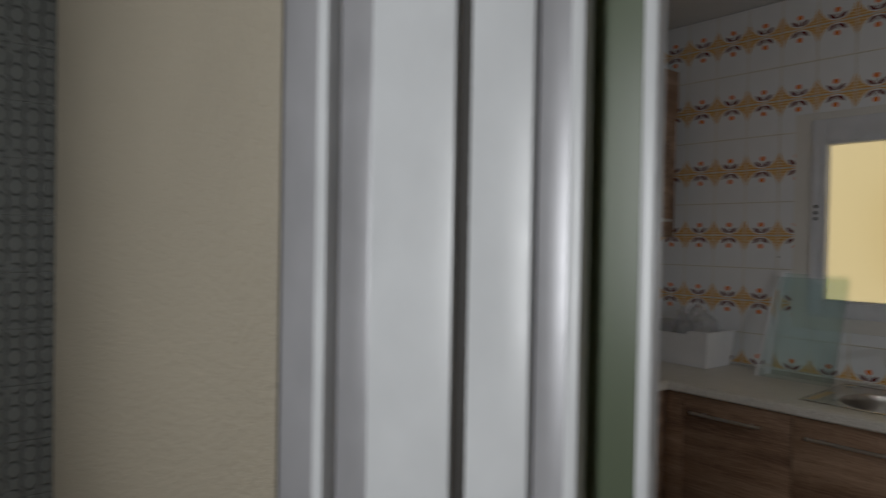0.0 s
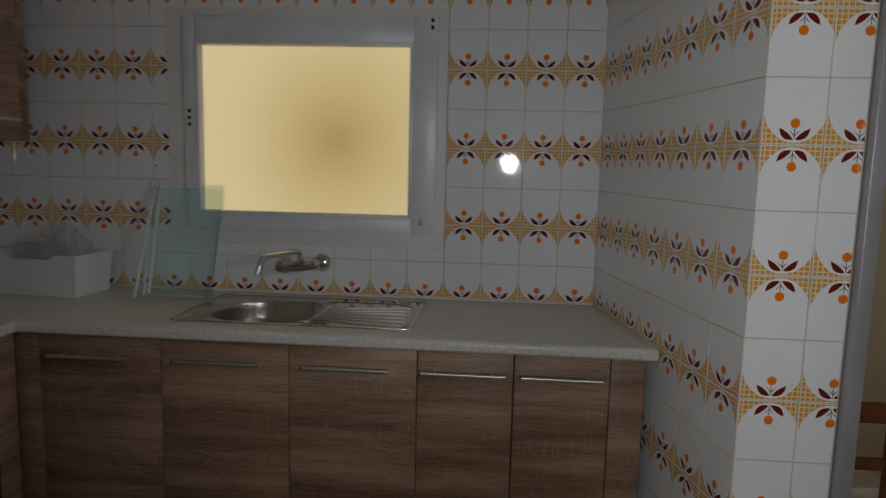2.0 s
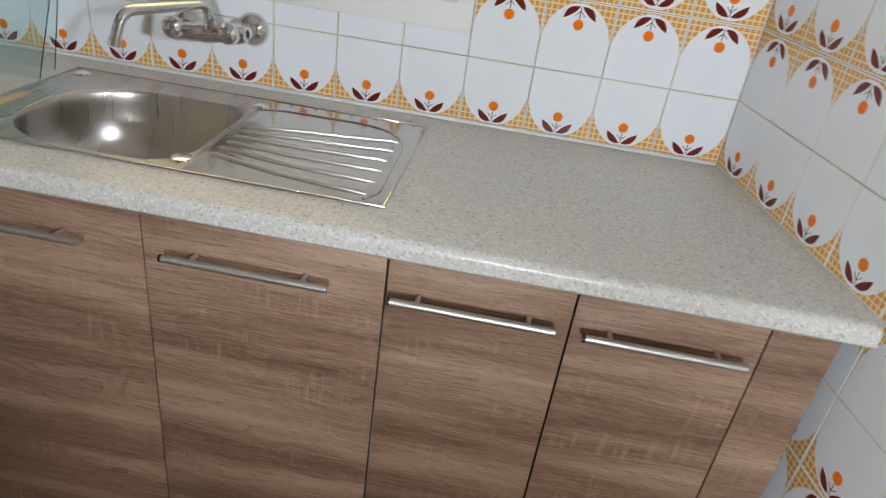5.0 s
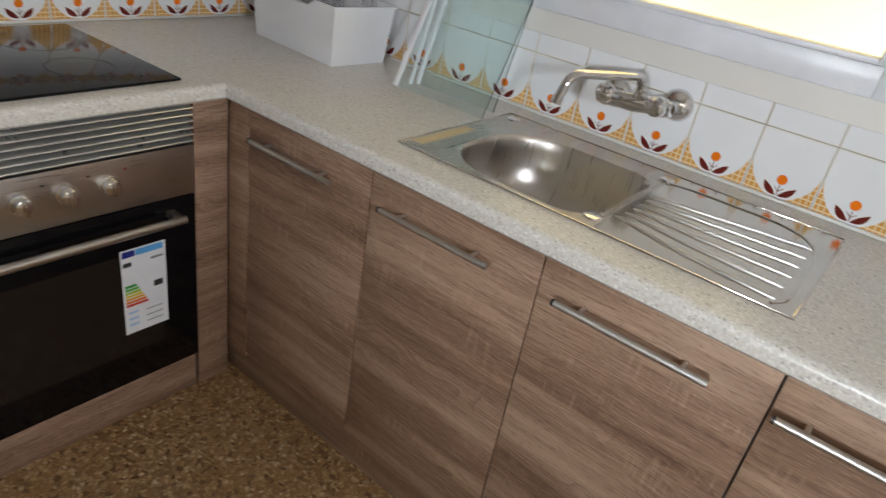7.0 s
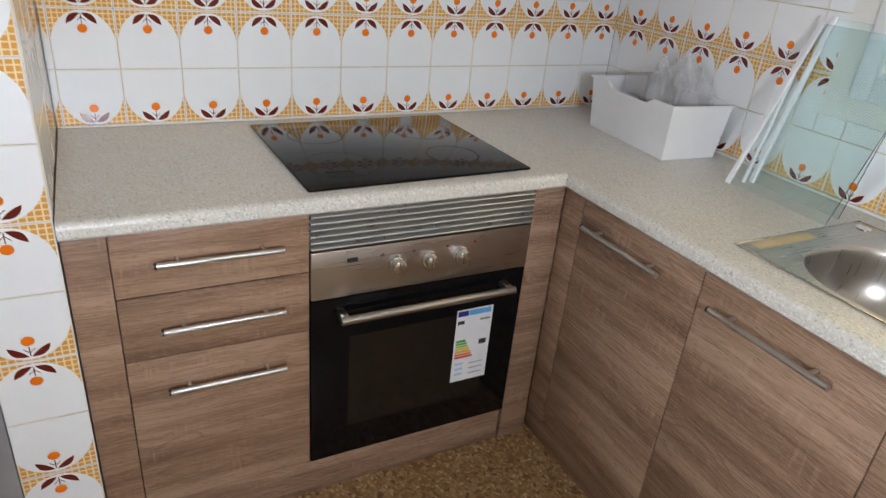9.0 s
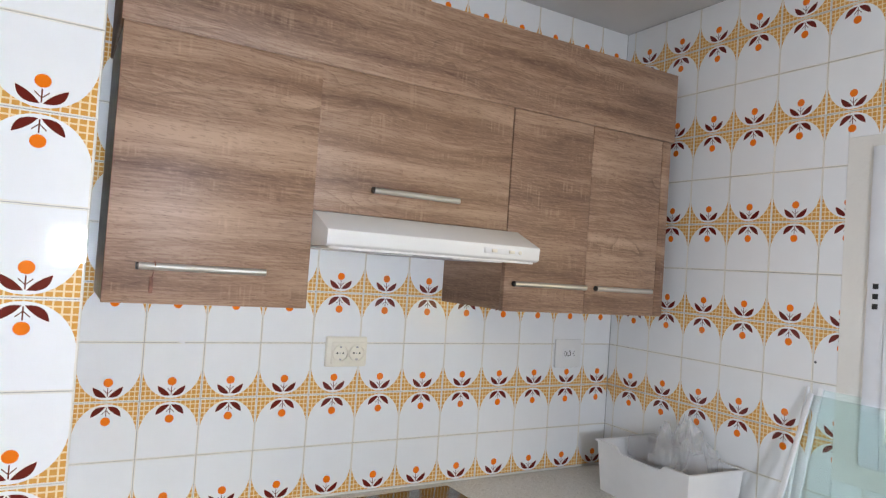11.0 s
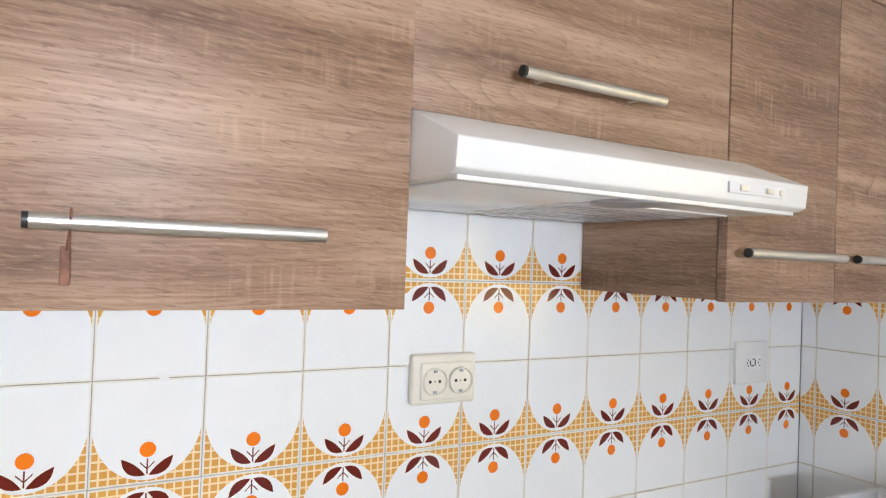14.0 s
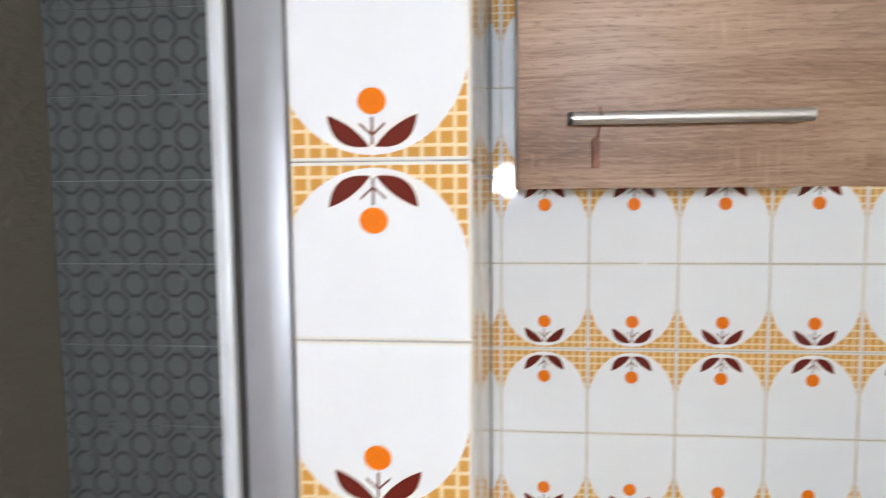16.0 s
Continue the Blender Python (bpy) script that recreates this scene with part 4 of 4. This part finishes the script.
for yb, x0, x1, h in ((-0.080, 0.798, 1.090, 0.452), (-0.005, 0.815, 1.072, 0.448)):
    gs = thing("glass_shelf", ((x0 + x1) / 2, yb, 0.90), LEAN, "glass shelf", "glass shelves on the worktop")
    top = YB - 0.010 if yb < -0.03 else YB - 0.003
    lean = math.atan2(top - yb, h)
    m = pose((x0 + x1) / 2, yb, 0.9035, -math.degrees(lean) * 1.0, 0, 0)
    w = (x1 - x0) / 2
    bm = box(-w, w, -0.002, 0.002, 0, h)
    bmesh.ops.transform(bm, matrix=m, verts=bm.verts)
    sheet = part("glass_sheet", bm, CLEAR, gs, "clear greenish glass sheet", smooth=False)
    sheet.visible_shadow = False
    bm = box(-w - 0.006, -w + 0.007, -0.006, 0.006, -0.001, h + 0.004, 0.002)
    bmesh.ops.transform(bm, matrix=m, verts=bm.verts)
    part("edge_strip", bm, WHITE_PLASTIC, gs, "white plastic edge strip")
rod = thing("plastic_rod", (0.80, -0.02, 0.90), "thin white plastic strip leaning on the tiles", "rod")
part("strip", tube([(0.812, -0.034, 0.905), (0.776, YB - 0.008, 1.335)], 0.0055, sides=10), WHITE_PLASTIC, rod)

# ---- doors and frames ----
dj = tagged(thing("door_1", (0.55, -1.86, 0), "white and grey aluminium door jamb on the pier", "door frame"), kind="structure")
part("jamb_face", box(0.53, PX + 0.002, -1.864, PY0 - 0.0015, 0, 2.12, 0.003), GREY_ALU, dj, "grey aluminium face")
part("gasket", box(0.52, PX + 0.004, -1.869, -1.8645, 0, 2.12), DARK_GAP, dj)
part("jamb_edge", box(0.51, PX + 0.008, -1.884, -1.8695, 0, 2.12, 0.003), ALU, dj, "white aluminium edge")

df = tagged(thing("door_2", (1.27, -2.5, 0), "white aluminium door frame with sliding track at the hall wall", "door frame"), kind="structure")
# Dark strips paint the shadow beside the plaster and the gap between stiles.
for x0, x1, yf, mat, nm in ((1.365, 1.392, -2.564, DARK_GAP, "joint"), (1.394, 1.496, -2.575, GREY_ALU, "frame_profile"), (1.498, 1.519, -2.592, ALU, "frame_lip"),
                            (1.521, 1.576, -2.579, GREY_ALU, "frame_profile"), (1.578, 1.692, -2.582, ALU, "stile"), (1.6925, 1.7085, -2.579, DARK_GAP, "gasket"),
                            (1.709, 1.772, -2.582, ALU, "stile"), (1.7725, 1.803, -2.578, GREY_ALU, "frame_profile"), (1.804, 1.816, -2.585, ALU, "frame_lip")):
    part(nm, box(x0, x1, yf, -2.46 if x0 < 1.50 else -2.5745, 0, 2.12, 0.003), mat, df)
part("head", box(1.365, 2.985, -2.585, -2.46, 2.122, 2.19, 0.003), ALU, df)
structure("wall_over_door", box(0.30, 4.5, -2.56, -2.47, 2.191, CEIL), GOTELE, "beige plaster above the door opening")

leaf = tagged(thing("door_3", (1.7, -2.51, 0), "sliding door leaf of green-grey glass in white aluminium, pushed open", "door"), kind="structure")
LX0, LX1 = 1.580, 1.859
part("stile", box(LX1 - 0.011, LX1, -2.573, -2.563, 0.01, 2.09, 0.003), ALU, leaf, "slim white aluminium edge")
part("stile", box(LX0, LX0 + 0.03, -2.573, -2.563, 0.01, 2.09, 0.003), ALU, leaf, "white aluminium stile")
part("top_rail", box(LX0 + 0.031, LX1 - 0.012, -2.573, -2.563, 2.04, 2.089, 0.003), ALU, leaf)
part("bottom_rail", box(LX0 + 0.031, LX1 - 0.012, -2.573, -2.563, 0.011, 0.10, 0.003), ALU, leaf)
part("pane", box(LX0 + 0.031, LX1 - 0.012, -2.570, -2.565, 0.101, 2.039), GREEN_GLASS, leaf, "murky green-grey glass", smooth=False)

# ---- living room chair ----
chair = thing("dining_chair", (3.22, -0.25, 0), "brown wooden dining chair with a pale seat", "chair")
CX0, CX1, CY = 3.03, 3.42, -0.46
for x in (CX0 + 0.02, CX1 - 0.02):
    part("back_post", prism([(x - 0.02, 0.0), (x + 0.02, 0.0), (x + 0.022, 0.775), (x - 0.022, 0.775)], "y", CY, CY + 0.028, bevel=0.004), CHAIR_WOOD, chair)
    part("leg", box(x - 0.018, x + 0.018, CY + 0.36, CY + 0.396, 0, 0.43, 0.004), CHAIR_WOOD, chair)
part("top_rail", box(CX0 + 0.043, CX1 - 0.043, CY + 0.003, CY + 0.024, 0.69, 0.755, 0.006), CHAIR_WOOD, chair)
part("mid_rail", box(CX0 + 0.043, CX1 - 0.043, CY + 0.004, CY + 0.022, 0.54, 0.58, 0.006), CHAIR_WOOD, chair)
part("seat", box(CX0 - 0.01, CX1 + 0.01, CY + 0.03, CY + 0.42, 0.43, 0.475, 0.015), CLOTH, chair, "pale cloth seat")

# ---- wall tiles ----
TP = 0.15
cache = {}
spin = random.Random(7)


def tile_mesh(w, h, u0, u1, v0, v1, mat):
    key = tuple(round(c, 4) for c in (w, h, u0, u1, v0, v1)) + (mat.name,)
    if key in cache:
        return cache[key]
    g, b, t = 0.0006, 0.0011, 0.0040
    def quad(i, z):
        return [(i, i, z), (w - i, i, z), (w - i, h - i, z), (i, h - i, z)]
    verts = quad(g, -t) + quad(g, -b * 0.7) + quad(g + b, 0.0)
    faces = [(8, 9, 10, 11)]
    for r in (0, 4):
        faces += [(r + k, r + (k + 1) % 4, r + 4 + (k + 1) % 4, r + 4 + k) for k in range(4)]
    me = bpy.data.meshes.new("tile")
    me.from_pydata(verts, [], faces)
    uv = me.uv_layers.new(name="UVMap")
    for loop in me.loops:
        x, y, _ = verts[loop.vertex_index]
        uv.data[loop.index].uv = (u0 + (u1 - u0) * x / w, v0 + (v1 - v0) * y / h)
    me.materials.append(mat)
    cache[key] = me
    return me


def lay(parent, origin, along, normal, a0, a1, z0, z1, u0, u1, v0, v1, mat=TILE):
    """One tile from a0 to a1 along the wall and z0 to z1."""
    ob = new("tile", tile_mesh(a1 - a0, z1 - z0, u0, u1, v0, v1, mat))
    p = Vector(origin) + Vector(along) * a0 + Vector((0, 0, z0))
    rot = Matrix((along, (0, 0, 1), normal)).transposed().to_4x4()
    tilt = Euler((radians(spin.gauss(0, 0.12)), radians(spin.gauss(0, 0.12)), 0)).to_matrix().to_4x4()
    ob.parent = parent
    ob.matrix_parent_inverse = parent.matrix_world.inverted()
    ob.matrix_basis = Matrix.Translation(p) @ rot @ tilt
    return ob


def rows_of(z_from, z_to):
    """Level courses: bottom, top and the tile's own v at each; every second course hangs head down."""
    k = math.floor((z_from - 0.9) / TP + 1e-6)
    while 0.9 + k * TP < z_to - 0.004:
        a, b = max(0.9 + k * TP, z_from), min(0.9 + (k + 1) * TP, z_to)
        va, vb = (a - 0.9) / TP - k, (b - 0.9) / TP - k
        yield (a, b, va, vb) if k % 2 == 0 else (a, b, 1 - va, 1 - vb)
        k += 1


def tile_wall(parent, origin, along, normal, cuts, z_from, z_to, hole=None, mat=TILE):
    """cuts: (start, end, u at start, u at end) of each column."""
    for a0, a1, u0, u1 in cuts:
        for z0, z1, v0, v1 in rows_of(z_from, z_to):
            if hole and a0 > hole[0] - 0.01 and a1 < hole[1] + 0.01:
                if z0 >= hole[2] - 0.001 and z1 <= hole[3] + 0.001:
                    continue
                if z0 < hole[2] < z1:
                    v1, z1 = v0 + (v1 - v0) * (hole[2] - z0) / (z1 - z0), hole[2]
                elif z0 < hole[3] < z1:
                    v0, z0 = v0 + (v1 - v0) * (hole[3] - z0) / (z1 - z0), hole[3]
            elif hole and z0 < hole[3] - 0.002 and z1 > hole[2] + 0.002:
                if a0 < hole[0] < a1:
                    um = u0 + (u1 - u0) * (hole[0] - a0) / (a1 - a0)
                    if z1 > hole[3] + 0.006 and z0 < hole[3]:
                        lay(parent, origin, along, normal, hole[0], a1, hole[3], z1, um, u1, v0 + (v1 - v0) * (hole[3] - z0) / (z1 - z0), v1, mat)
                    if z0 < hole[2] - 0.006 and z1 > hole[2]:
                        lay(parent, origin, along, normal, hole[0], a1, z0, hole[2], um, u1, v0, v0 + (v1 - v0) * (hole[2] - z0) / (z1 - z0), mat)
                    lay(parent, origin, along, normal, a0, hole[0], z0, z1, u0, u0 + (u1 - u0) * (hole[0] - a0) / (a1 - a0), v0, v1, mat)
                    continue
                if a0 < hole[1] - 0.001 and a1 > hole[1] and a1 - hole[1] > 0.01:
                    lay(parent, origin, along, normal, hole[1], a1, z0, z1, u0 + (u1 - u0) * (hole[1] - a0) / (a1 - a0), u1, v0, v1, mat)
                    continue
            if z1 - z0 > 0.006:
                lay(parent, origin, along, normal, a0, a1, z0, z1, u0, u1, v0, v1, mat)


bpy.context.view_layer.update()
cuts = [(0.0, 0.13, 0.133, 1.0)] + [(0.13 + TP * i, 0.13 + TP * (i + 1), 0.0, 1.0) for i in range(11)] + [(1.78, 1.797, 0.0, 0.11)]
tile_wall(wall_left, (0, YB, 0), (0, -1, 0), (1, 0, 0), cuts, 0.9, CEIL - 0.002)
cuts = [(0.0, COLS[1], 0.73, 1.0)] + [(a, b, 0.0, 1.0) for a, b in zip(COLS[1:], COLS[2:])]
tile_wall(wall_back, (0, YB, 0), (1, 0, 0), (0, -1, 0), cuts, 0.9, CEIL - 0.002, (W0, W1, V0, V1))
cuts = [(TP * i, TP * (i + 1), 0.0, 1.0) for i in range(7)] + [(1.05, SLEN - 0.001, 0.0, (SLEN - 1.05) / TP)]
tile_wall(wall_right, (XR, YB, 0), tuple(dirx), tuple(norx), cuts, 0.0, CEIL - 0.002)
tile_wall(wall_right, (SX, SY, 0), (1, 0, 0), (0, -1, 0), [(0.0, 0.14, 0.0, 0.95), (0.14, 0.227, 0.0, 0.58)], 0.0, CEIL - 0.002)
tile_wall(wall_pier, (PX, PY1, 0), (0, -1, 0), (1, 0, 0), [(0.0, 0.152, 0.0, 0.93)], 0.0, CEIL - 0.002)
tile_wall(wall_pier, (0, PY1, 0), (1, 0, 0), (0, 1, 0), [(0.0, 0.14, 0.07, 1.0)] + [(0.14 + TP * i, 0.14 + TP * (i + 1), 0.0, 1.0) for i in range(3)], 0.9, CEIL - 0.002)
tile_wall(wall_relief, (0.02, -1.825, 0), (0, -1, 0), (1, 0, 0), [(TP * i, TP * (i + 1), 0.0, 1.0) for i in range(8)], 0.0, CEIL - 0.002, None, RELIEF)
